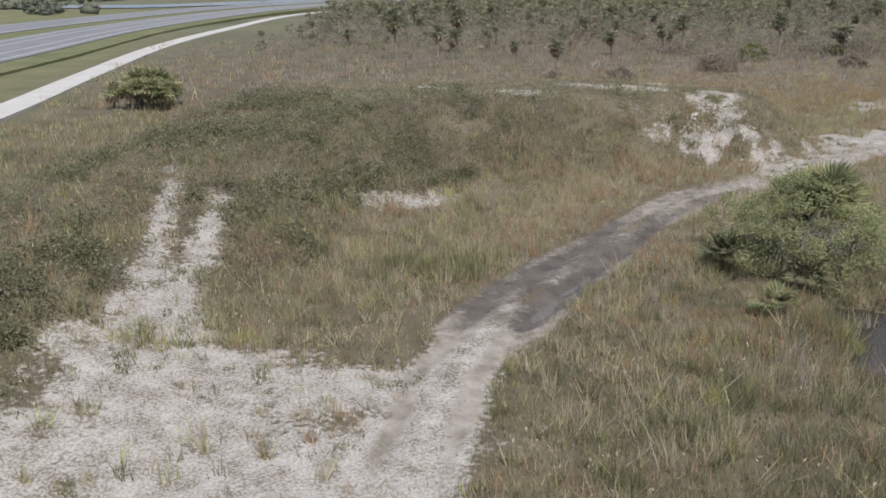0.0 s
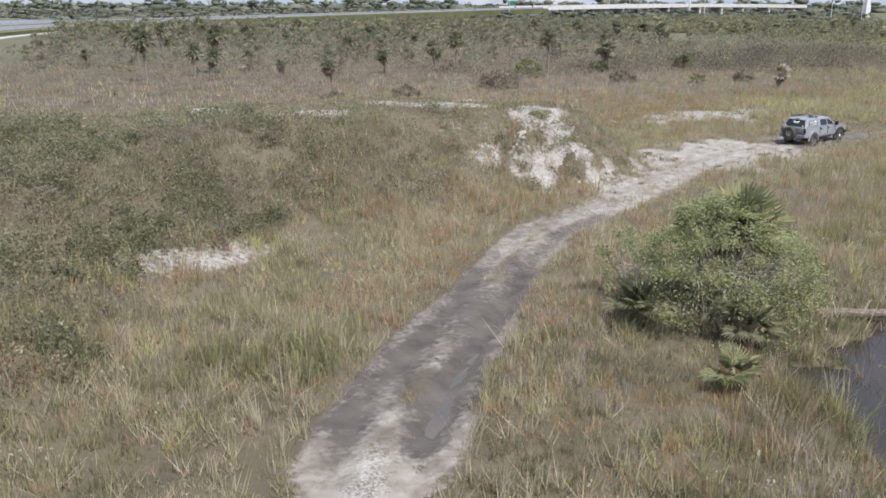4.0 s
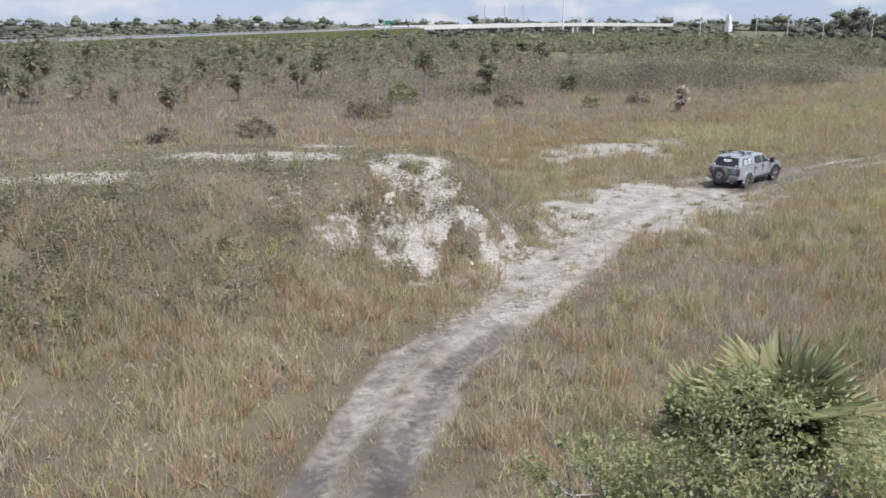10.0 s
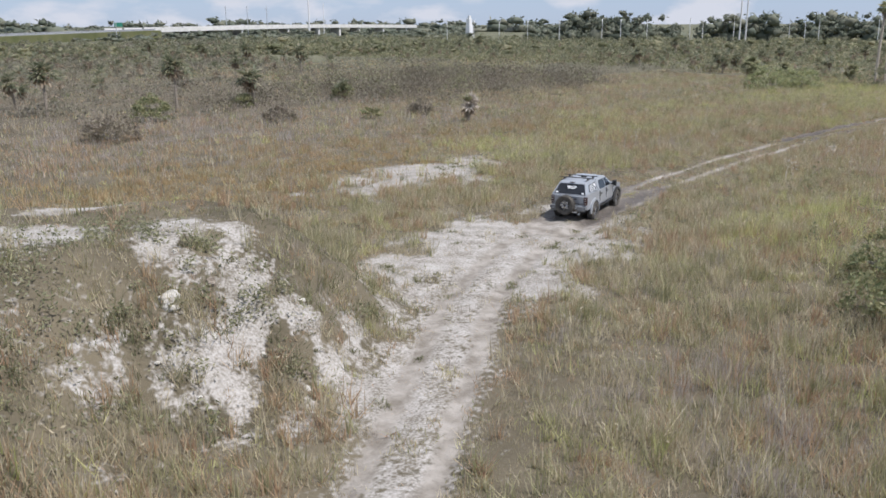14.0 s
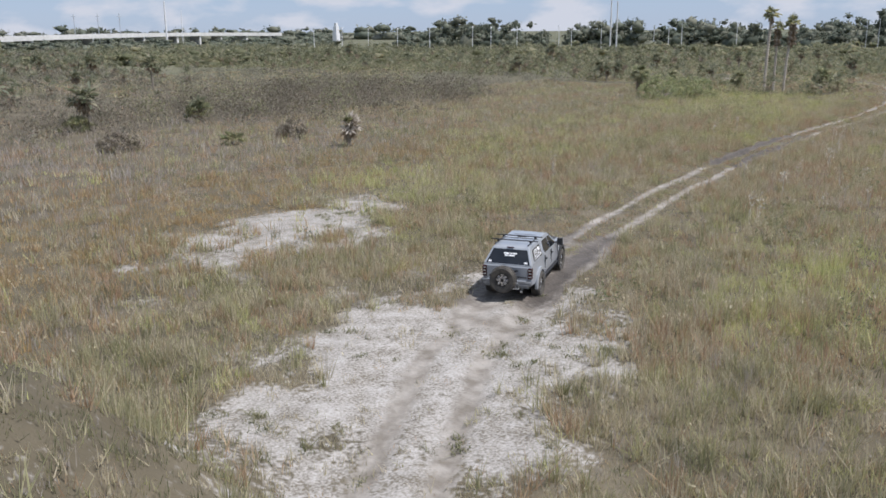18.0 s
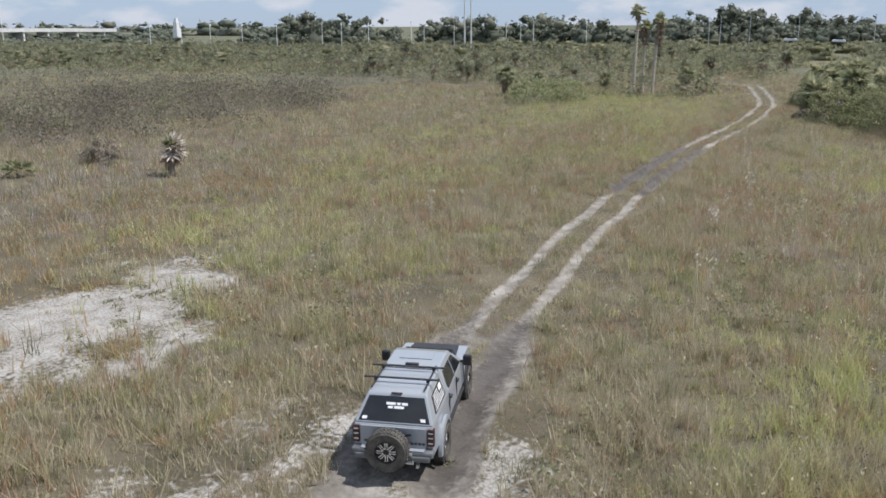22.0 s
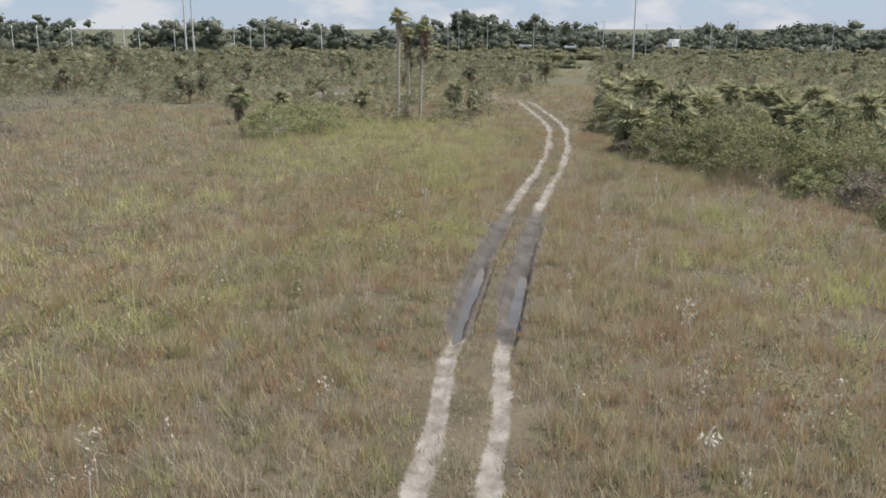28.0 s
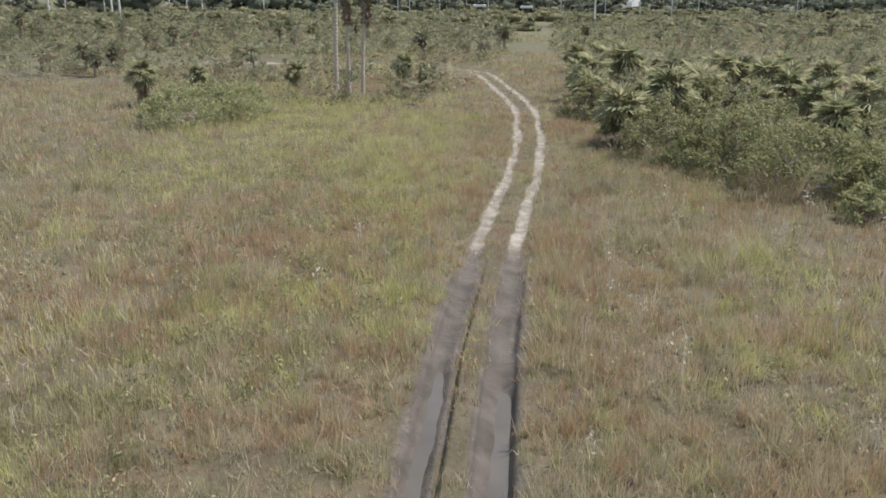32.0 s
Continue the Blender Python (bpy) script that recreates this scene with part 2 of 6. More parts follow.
def blob(x, y, cx, cy, rx, ry, turn=0.0, edge=0.35, k=0, size=3.0, wild=1.0):
    """1 inside a ragged ellipse, 0 outside."""
    c, s = math.cos(radians(turn)), math.sin(radians(turn))
    u, v = ((x - cx) * c + (y - cy) * s) / rx, (-(x - cx) * s + (y - cy) * c) / ry
    r = np.hypot(u, v) + ((fbm(x, y, size, k) - 0.5) * 2.0 + (fbm(x, y, 0.9, k + 3) - 0.5) * 0.9) * wild
    return 1 - step(1 - edge, 1 + edge * 0.4, r)


TRACK = [(-2, -14, 0), (0.2, -4, 6), (1.8, 2.5, 12), (3.6, 6.2, 16), (5.6, 9.4, 20), (8.8, 13.6, 25), (12.0, 18.15, 30), (16.0, 22.6, 36), (20.5, 25.3, 41),
         (25, 28.6, 47), (31, 33, 54), (38, 36.4, 62), (45, 38.4, 69), (53, 40.0, 77), (64, 41.35, 88), (77, 42.3, 101), (90, 42.5, 114), (102, 42.25, 126), (112, 41.75, 136),
         (121, 41.5, 145), (131, 41.5, 155), (142, 41.9, 166), (155, 43.9, 179), (166, 46.0, 190), (175, 48.0, 199), (183, 55, 209), (186, 68, 222), (185, 90, 244)]
RIDGE = [(22.0, 37.6, 3.6), (14, 37.6, 3.9), (6, 36, 3.9), (-3, 32, 3.9), (-9, 22, 3.1), (-12.5, 12, 2.4), (-15, 2, 1.4)]


def mound(x, y):
    x, y = np.asarray(x, float), np.asarray(y, float)
    d, side, h = along(x, y, RIDGE)
    d = np.where((side < 0) & (y > 30), np.maximum(d - 2.4 * (1 - step(17, 22, x)), 0), d)
    east = step(11, 20, x)
    w = 12.0 - 3.7 * east
    rough = (fbm(x, y, 5.0, 3) - 0.5) * 1.1 + east * (fbm(x, y, 1.7, 5) - 0.5) * 1.2
    f = 1 - step(2.0 + 0.3 * east, w, d + rough)
    return h * f


def marsh(x, y):
    return blob(x, y, 18.9, 5.0, 7.0, 3.1, 40, 0.5, 11, 2.0, 0.55)


def ground_z(x, y):
    x, y = np.asarray(x, float), np.asarray(y, float)
    d, side, s = along(x, y, TRACK)
    near = 1 - step(150, 260, np.hypot(x - 60, y - 40))
    z = mound(x, y) + near * ((fbm(x, y, 14, 1) - 0.5) * 0.35 + (fbm(x, y, 1.6, 2) - 0.5) * 0.13)
    road = 1 - step(1.6, 3.2, d)
    z = z * (1 - 0.75 * road) - 0.10 * road
    rut = np.exp(-((np.abs(side) - 0.88) / 0.33) ** 2)
    deep = step(101, 104, s) * (1 - step(118, 126, s)) * step(0.28, 0.42, np.abs(side)) * (1 - step(1.20, 1.36, np.abs(side)))
    z = z - rut * (0.06 + 0.06 * fbm(x, y, 2.5, 9)) * (d < 2.5)
    z = z + road * 0.16 * (fbm(s / 4.0, side, 0.6, 8) - 0.5) * (1 - deep) - 0.15 * deep + (0.07 * deep + 0.03 * road) * (fbm(x, y, 0.55, 14, 3) - 0.5)
    z = z - 0.2 * wet_ruts(x, y, side, s)
    cut = step(101, 103, s) * (1 - step(117, 122, s)) * step(0.30, 0.42, fbm(x, y, 3.0, 12))
    wob = 0.16 * (fbm(x, y, 2.2, 13) - 0.5)
    z = z - 0.15 * cut * (np.exp(-((side - 0.45 + wob) / 0.075) ** 2) + np.exp(-((side + 1.12 + wob) / 0.075) ** 2))
    return z - 0.55 * marsh(x, y)


def wet_ruts(x, y, side, s):
    """Where water stands in the wheel ruts."""
    left = np.exp(-((side - 0.95 + 0.25 * (fbm(x, y, 2.0, 55) - 0.5)) / (0.13 + 0.26 * fbm(x, y, 1.2, 56))) ** 2) * step(100, 104, s) * (1 - step(111, 115, s))
    right = np.exp(-((side + 0.95 + 0.25 * (fbm(x, y, 2.0, 57) - 0.5)) / (0.13 + 0.26 * fbm(x, y, 1.2, 58))) ** 2) * step(104, 106, s) * (1 - step(110, 113, s))
    first = np.exp(-((side + 0.75 + 0.5 * (fbm(x, y, 2.5, 59) - 0.5)) / (0.22 + 0.45 * fbm(x, y, 1.6, 60))) ** 2) * step(15.5, 18, s) * (1 - step(27, 30, s))
    small = np.exp(-((side - 0.7) / 0.4) ** 2) * step(29.5, 30.5, s) * (1 - step(32, 33, s))
    return left + right + 0.8 * first + 0.6 * small


def sand_mask(x, y):
    x, y = np.asarray(x, float), np.asarray(y, float)
    d, side, s = along(x, y, TRACK)
    m = blob(x, y, -4.6, -5.0, 6.8, 9.4, 8, 0.6, 21, 2.2, 0.55)
    m = np.maximum(m, blob(x, y, -0.4, -2.5, 1.4, 5.0, -6, 0.4, 20, 2.0, 0.7))
    m = np.maximum(m, blob(x, y, -2.0, 1.6, 3.0, 1.7, 0, 0.5, 16, 2.0, 0.5))
    m = np.maximum(m, blob(x, y, -6.4, 2.2, 3.6, 2.9, 0, 0.6, 19, 2.0, 0.7))
    m = np.maximum(m, blob(x, y, -8.4, 11.8, 0.8, 6.8, 8, 0.7, 22, 1.6, 0.7) * 0.9)
    m = np.maximum(m, blob(x, y, -6.6, 11.6, 0.75, 5.4, 4, 0.7, 18, 1.6, 0.7) * 0.9)
    m = np.maximum(m, blob(x, y, -7.0, 6.2, 1.8, 3.4, 4, 0.7, 17, 1.6, 0.7))
    m = np.maximum(m, blob(x, y, 1.9, 21.2, 1.15, 4.3, -52, 0.6, 23, 2.0, 0.4) * 0.66)
    m = np.maximum(m, blob(x, y, 37.0, 36.6, 9.4, 5.8, 20, 0.7, 24, 2.0, 0.75))
    m = np.maximum(m, blob(x, y, 25.5, 30.0, 5.6, 2.3, 40, 0.6, 25, 3.0, 0.8))
    m = np.maximum(m, blob(x, y, 47.0, 52.0, 9.6, 4.4, 14, 0.7, 26, 2.2, 0.8))
    m = np.maximum(m, blob(x, y, 16.2, 37.9, 4.4, 1.7, -16, 0.4, 27, 1.5, 0.3))
    m = np.maximum(m, blob(x, y, 21.0, 40.9, 2.2, 0.9, 20, 0.5, 28, 1.5, 0.5))
    m = np.maximum(m, blob(x, y, 8.0, 35.8, 3.6, 1.3, -14, 0.5, 29, 1.5, 0.5))
    m = np.maximum(m, blob(x, y, 3.4, 38.6, 1.2, 2.4, 25, 0.5, 30, 1.5, 0.3))
    m = np.maximum(m, blob(x, y, -17.8, 30.0, 1.5, 7.0, 5, 0.6, 31, 2.0, 0.4) * 0.95)
    m = np.maximum(m, blob(x, y, 3.0, 5.6, 1.3, 1.5, 0, 0.4, 32, 3.0, 0.6))
    u, v = (x - 21.7) * 0.5 + (y - 35.4) * 0.86, (x - 21.7) * 0.86 - (y - 35.4) * 0.5
    face = blob(x, y, 20.9, 32.2, 7.6, 4.4, -28, 0.6, 33, 2.0, 0.6)
    face = face * (1 - 0.85 * blob(x, y, 19.2, 33.5, 2.3, 1.5, -20, 0.6, 38, 1.5, 0.6)) * (1 - 0.7 * blob(x, y, 15.5, 34.5, 3.0, 2.0, 0, 0.6, 39, 1.5, 0.6))
    m = np.maximum(m, face * (0.04 + 0.96 * step(0.42, 0.54, 0.4 * fbm(u / 3.0, v, 1.0, 34) + 0.3 * fbm(x, y, 1.6, 36) + 0.3 * fbm(x, y, 0.45, 37))))
    m = np.maximum(m, 0.85 * (1 - step(0.9, 1.8, d)) * step(1, 4, s) * (1 - step(14, 18, s)))
    strip = (1 - step(0.5, 2.1, d)) * step(34, 40, s) * (1 - step(70, 74, s))
    return np.clip(np.maximum(m, 0.75 * strip * (0.6 + 0.7 * fbm(x, y, 2, 35))), 0, 1)


def bare_track(x, y):
    """Trodden, bare part of the track, 0 to 1, and how muddy and dark it is."""
    d, side, s = along(x, y, TRACK)
    wide = 1.75 - 0.38 * step(22, 27, s) * (1 - step(44, 50, s)) + 0.9 * (fbm(x, y, 4, 41) - 0.5)
    full = 1 - step(wide - 0.35, wide + 0.35, d)
    s = s + 6 * (fbm(x, y, 3.5, 45) - 0.5)
    side = side + 0.5 * (fbm(x, y, 6, 46) - 0.5)
    two = np.exp(-((np.abs(side) - 0.84) / (0.26 + 0.26 * fbm(x, y, 2.2, 47))) ** 2)
    split = step(72, 80, s)
    crown_ = 1 - 0.55 * np.exp(-(side / 0.45) ** 2) * step(0.45, 0.6, fbm(x, y, 1.8, 48))
    bare = full * crown_ * (1 - split) + split * np.clip(two * 1.35 - 0.55 * fbm(x, y, 1.0, 42), 0, 1) * (d < 2.4)
    mud = step(14, 17, s) * (1 - step(38, 44, s))
    mud = mud * (1 - 0.3 * step(24, 32, s))
    bed = step(13.5, 16, s) * (1 - step(28, 36, s))
    mud = np.maximum(mud, step(66, 69, s) * (1 - step(77, 81, s)))
    mud = np.maximum(mud, step(101, 104, s) * (1 - step(119, 126, s)) * 0.95)
    wide_mud = (1 - step(1.2, 2.1, d)) * np.maximum(step(101, 104, s) * (1 - step(119, 126, s)), 0.6 * step(66, 70, s) * (1 - step(77, 81, s)))
    bare = np.maximum(bare, wide_mud * (0.35 + 0.7 * fbm(x, y, 1.2, 44)) * (1 - 0.8 * step(92, 97, s) * (1 - step(0.3, 0.6, np.abs(side)))))
    ragged_ = np.abs(side) + 0.5 * (fbm(x, y, 1.1, 100) - 0.5)
    lanes = step(101, 104, s) * (1 - step(118, 126, s)) * step(0.22, 0.50, ragged_) * (1 - step(1.30, 1.50, ragged_))
    bare = np.maximum(bare, lanes)
    bare = bare * step(3, 9, s) * (1 - (1 - step(12, 17, s)) * (1 - 0.9 * two)) * (1 - step(36, 42, s) * (1 - step(64, 69, s)) * (1 - 0.2 - 0.6 * two))
    line = np.exp(-((side + 0.85) / 0.42) ** 2) + 0.6 * np.exp(-((side - 0.95) / 0.3) ** 2) * (1 - 0.8 * step(48, 53, s) * (1 - step(64, 69, s)))
    streak = step(0.38, 0.62, 0.6 * fbm(s / 5.0, side, 0.7, 43) + 0.4 * fbm(x, y, 1.5, 49))
    return np.clip(bare, 0, 1), mud * np.clip(0.30 + 0.36 * streak + 0.5 * line + 0.4 * step(96, 102, s) + 0.22 * bed * step(0.40, 0.58, fbm(s / 3.0, side, 0.9, 50)), 0, 1) + 0.5 * lanes * (0.7 + 0.5 * streak)


# ---- mesh helpers ----
def part(name, bm, mat, parent=None, label=""):
    me = bpy.data.meshes.new(name)
    bm.to_mesh(me)
    bm.free()
    me.materials.append(mat)
    ob = new(name, me)
    ob.parent = parent
    return tagged(ob, label)


def mesh_arrays(name, verts, faces, mat, smooth=False):
    """A mesh from numpy arrays; faces all have the same number of corners."""
    me = bpy.data.meshes.new(name)
    verts, faces = np.asarray(verts, np.float32).reshape(-1, 3), np.asarray(faces, np.int32)
    n, k = faces.shape
    me.vertices.add(len(verts))
    me.vertices.foreach_set("co", verts.ravel())
    me.loops.add(n * k)
    me.loops.foreach_set("vertex_index", faces.ravel())
    me.polygons.add(n)
    me.polygons.foreach_set("loop_start", np.arange(0, n * k, k, dtype=np.int32))
    me.update(calc_edges=True)
    if smooth:
        me.polygons.foreach_set("use_smooth", np.ones(n, dtype=bool))
    me.materials.append(mat)
    return me


def box(bm, c, s, bevel=0.0, turn=None):
    m = Matrix.Translation(c) @ (turn or Matrix()) @ Matrix.Diagonal((*s, 1))
    r = bmesh.ops.create_cube(bm, size=1, matrix=m)
    if bevel:
        es = list({e for v in r["verts"] for e in v.link_edges})
        bmesh.ops.bevel(bm, geom=es, offset=bevel, segments=2, affect="EDGES", profile=0.6)


def tube(bm, a, b, r1, r2=None, seg=10):
    a, b = Vector(a), Vector(b)
    m = Matrix.Translation((a + b) / 2) @ (b - a).to_track_quat("Z", "Y").to_matrix().to_4x4()
    bmesh.ops.create_cone(bm, cap_ends=True, segments=seg, radius1=r1, radius2=r1 if r2 is None else r2, depth=(b - a).length, matrix=m)


def limb(bm, pts, r1, r2, seg=7):
    """A bent, tapered round limb through points."""
    rings = []
    for k, p in enumerate(pts):
        d = Vector(pts[min(k + 1, len(pts) - 1)]) - Vector(pts[max(k - 1, 0)])
        q = d.to_track_quat("Z", "Y")
        r = r1 + (r2 - r1) * k / (len(pts) - 1)
        rings.append([bm.verts.new(Vector(p) + q @ Vector((r * math.cos(2 * math.pi * a / seg), r * math.sin(2 * math.pi * a / seg), 0))) for a in range(seg)])
    for u, v in zip(rings[:-1], rings[1:]):
        for a in range(seg):
            bm.faces.new((u[a], u[(a + 1) % seg], v[(a + 1) % seg], v[a]))
    bm.faces.new(rings[-1])
    bm.faces.new(rings[0][::-1])


def blades(p, height, width, lean, count, spread, bent=True):
    """Grass blades in tufts round the points p, that rise and then droop outwards."""
    n = len(p) * count
    off = rng.normal(0, 1, (n, 2)) * np.repeat(spread, count)[:, None]
    base = np.repeat(p, count, 0) + np.c_[off, np.zeros(n)]
    h = np.repeat(height, count) * rng.uniform(0.5, 1.2, n)
    a, b = rng.uniform(0, 2 * np.pi, n), rng.uniform(0, 2 * np.pi, n)
    w = np.repeat(width, count) * rng.uniform(0.6, 1.4, n) / 2
    l = np.abs(rng.normal(0, lean, n)) * h
    side = np.c_[np.cos(a) * w, np.sin(a) * w, np.zeros(n)]
    way = np.c_[np.cos(b), np.sin(b)]
    base[:, 2] -= 0.04
    if not bent:
        tip = base + np.c_[way * l[:, None], h]
        return np.stack([base - side, base + side, tip], 1).reshape(-1, 3), np.arange(3 * n).reshape(-1, 3)
    mid = base + np.c_[way * (l * 0.35)[:, None], h * 0.68]
    tip = base + np.c_[way * (l * 1.15)[:, None], h * (1.0 - 0.25 * rng.random(n))]
    v = np.stack([base - side * 0.8, base + side * 0.8, mid + side, mid - side, tip], 1).reshape(-1, 3)
    k = np.arange(n)[:, None] * 5
    return v, np.concatenate([k + [0, 1, 2], k + [0, 2, 3], k + [3, 2, 4]])


def leaf_cards(c, size, up=0.3):
    """Small bent leaves, two triangles each, at the places c."""
    n = len(c)
    d = rng.normal(0, 1, (n, 3))
    d[:, 2] = d[:, 2] * 0.7 + up
    d /= np.linalg.norm(d, axis=1)[:, None]
    e = np.cross(d, rng.normal(0, 1, (n, 3)))
    e /= np.linalg.norm(e, axis=1)[:, None] + 1e-9
    s = (size * rng.uniform(0.6, 1.4, n))[:, None]
    f = np.cross(d, e)
    v = np.stack([c - d * s, c + e * s * 0.42 + f * s * 0.1, c + d * s, c - e * s * 0.42 + f * s * 0.1], 1).reshape(-1, 3)
    k = np.arange(n)[:, None] * 4
    return v, np.concatenate([k + [0, 1, 2], k + [0, 2, 3]])


def fans(c, way, size, fingers=7, plain=False):
    """Fan-shaped palm leaves: at c, opening along way, each of some narrow fingers."""
    n = len(c)
    way = way / np.linalg.norm(way, axis=1)[:, None]
    side = np.cross(way, np.array([0, 0, 1.0]) + rng.normal(0, 0.25, (n, 3)))
    side /= np.linalg.norm(side, axis=1)[:, None] + 1e-9
    up = np.cross(side, way)
    ang = np.linspace(-1.9, 1.9, fingers)
    half = 1.9 / fingers * 0.62
    out = []
    for a in ang:
        r = (size * (1 - 0.09 * a * a) * rng.uniform(0.85, 1.1, n))[:, None]
        def at(b, rad, drop):
            return c + (way * math.cos(b) + side * math.sin(b)) * rad * r + up * (0.16 * abs(b) - drop) * r
        if plain:
            out.append(np.stack([c - way * r * 0.1, at(a - half, 0.8, 0.06), at(a + half * 0.6, 1.0, 0.14)], 1))
            continue
        out.append(np.stack([c + way * r * 0.02, at(a - half, 0.62, 0.02), at(a, 1.0, 0.16), at(a + half, 0.62, 0.02)], 1))
    v = np.stack(out, 1).reshape(-1, 3)
    if plain:
        return v, np.arange(len(v)).reshape(-1, 3)
    k = np.arange(n * fingers)[:, None] * 4
    return v, np.concatenate([k + [0, 1, 2], k + [0, 2, 3]])


def lumps(c, radii, faces=80, rough=0.22):
    """Uneven solid clumps of foliage at the places c, of the radii given by axis."""
    bm = bmesh.new()
    bmesh.ops.create_icosphere(bm, subdivisions=2 if faces == 80 else 1, radius=1)
    bm.verts.ensure_lookup_table()
    v0 = np.array([v.co[:] for v in bm.verts])
    f0 = np.array([[v.index for v in f.verts] for f in bm.faces])
    bm.free()
    n = len(c)
    v = v0[None] * (1 + rng.normal(0, rough, (n, len(v0), 1))) * np.asarray(radii)[:, None, :] + np.asarray(c)[:, None, :]
    return v.reshape(-1, 3), (f0[None] + (np.arange(n) * len(v0))[:, None, None]).reshape(-1, 3)


def join_arrays(parts):
    vs, fs, o = [], [], 0
    for v, f in parts:
        vs.append(v)
        fs.append(f + o)
        o += len(v)
    return np.concatenate(vs), np.concatenate(fs)


# ---- ground ----
def spaced(stops):
    out = [stops[0][0]]
    for (a, _), (b, s) in zip(stops[:-1], stops[1:]):
        n = max(1, round((b - a) / s))
        out += list(np.linspace(a, b, n + 1)[1:])
    return np.array(out)


gx = spaced([(-3500, 0), (-900, 500), (-300, 100), (-100, 20), (-30, 4), (-18, 0.8), (54, 0.36), (76, 0.5), (108, 0.33), (140, 0.6), (210, 1.5), (300, 10), (700, 50), (1500, 200), (4000, 600)])
gy = spaced([(-3000, 0), (-500, 500), (-100, 50), (-30, 8), (-12, 1.2), (40.4, 0.28), (44.6, 0.055), (62, 0.4), (110, 1.5), (200, 6), (500, 30), (1500, 150), (4200, 600)])
GX, GY = np.meshgrid(gx, gy, indexing="ij")
GZ = ground_z(GX, GY)
nx, ny = GX.shape
idx = np.arange(nx * ny).reshape(nx, ny)
quads = np.stack([idx[:-1, :-1], idx[1:, :-1], idx[1:, 1:], idx[:-1, 1:]], -1).reshape(-1, 4)


def ground_material():
    m = bpy.data.materials.new("ground_soil_and_sand")
    m.use_nodes = True
    n, l = m.node_tree.nodes, m.node_tree.links
    b = n["Principled BSDF"]
    b.inputs["Specular IOR Level"].default_value = 0.25
    geo = n.new("ShaderNodeNewGeometry")

    def tex(scale, detail=6.0):
        t = n.new("ShaderNodeTexNoise")
        t.inputs["Scale"].default_value, t.inputs["Detail"].default_value = scale, detail
        l.new(geo.outputs["Position"], t.inputs["Vector"])
        return t.outputs["Fac"]

    def ramp(fac, *stops):
        r = n.new("ShaderNodeValToRGB")
        e = r.color_ramp.elements
        while len(e) < len(stops):
            e.new(0.5)
        for q, (p, c) in zip(e, stops):
            q.position, q.color = p, (*c, 1)
        l.new(fac, r.inputs["Fac"])
        return r.outputs["Color"]

    def mix(fac, a, c):
        x = n.new("ShaderNodeMix")
        x.data_type = "RGBA"
        l.new(fac, x.inputs["Factor"])
        l.new(a, x.inputs["A"])
        l.new(c, x.inputs["B"])
        return x.outputs["Result"]

    def math_node(op, a, c, d=None):
        x = n.new("ShaderNodeMath")
        x.operation = op
        for q, v in zip(x.inputs, (a, c, d)):
            if v is None:
                continue
            if isinstance(v, (int, float)):
                q.default_value = v
            else:
                l.new(v, q)
        return x.outputs[0]

    def attr(name):
        a = n.new("ShaderNodeAttribute")
        a.attribute_name = name
        return a.outputs["Fac"]

    soil = ramp(tex(0.35), (0.3, (0.075, 0.064, 0.041)), (0.5, (0.11, 0.093, 0.062)), (0.7, (0.15, 0.127, 0.086)))
    lawn = ramp(tex(0.15), (0.3, (0.115, 0.125, 0.055)), (0.7, (0.18, 0.175, 0.09)))
    far = ramp(tex(0.02), (0.35, (0.095, 0.10, 0.06)), (0.65, (0.15, 0.145, 0.09)))
    speck = math_node("MULTIPLY_ADD", tex(14.0, 6), 0.6, math_node("MULTIPLY", tex(1.3, 9), 0.4))
    sand = ramp(speck, (0.38, (0.15, 0.13, 0.10)), (0.485, (0.295, 0.275, 0.245)), (0.63, (0.415, 0.392, 0.363)))
    trod = ramp(tex(1.6, 9), (0.35, (0.18, 0.158, 0.13)), (0.65, (0.325, 0.298, 0.262)))
    mud = ramp(tex(1.1, 9), (0.3, (0.064, 0.055, 0.047)), (0.7, (0.128, 0.112, 0.097)))
    grit = tex(5.5, 8)

    def ragged(mask, amount=0.9, width=0.10):
        v = math_node("MULTIPLY_ADD", math_node("SUBTRACT", grit, 0.5), amount, mask)
        r = n.new("ShaderNodeMapRange")
        r.inputs["From Min"].default_value, r.inputs["From Max"].default_value = 0.5 - width, 0.5 + width
        l.new(v, r.inputs["Value"])
        return r.outputs["Result"]

    c = mix(attr("far"), soil, far)
    c = mix(attr("lawn"), c, lawn)
    c = mix(ragged(attr("sand"), 2.2, 0.22), c, sand)
    track = mix(ragged(attr("mud"), 1.1, 0.28), trod, mud)
    c = mix(ragged(attr("bare"), 0.8, 0.15), c, track)
    l.new(c, b.inputs["Base Color"])
    wet = math_node("MULTIPLY", attr("mud"), attr("bare"))
    l.new(math_node("MULTIPLY_ADD", wet, -0.25, 0.92), b.inputs["Roughness"])
    bp = n.new("ShaderNodeBump")
    bp.inputs["Strength"].default_value, bp.inputs["Distance"].default_value = 0.8, 0.06
    l.new(tex(6.0, 10), bp.inputs["Height"])
    l.new(bp.outputs[0], b.inputs["Normal"])
    return m


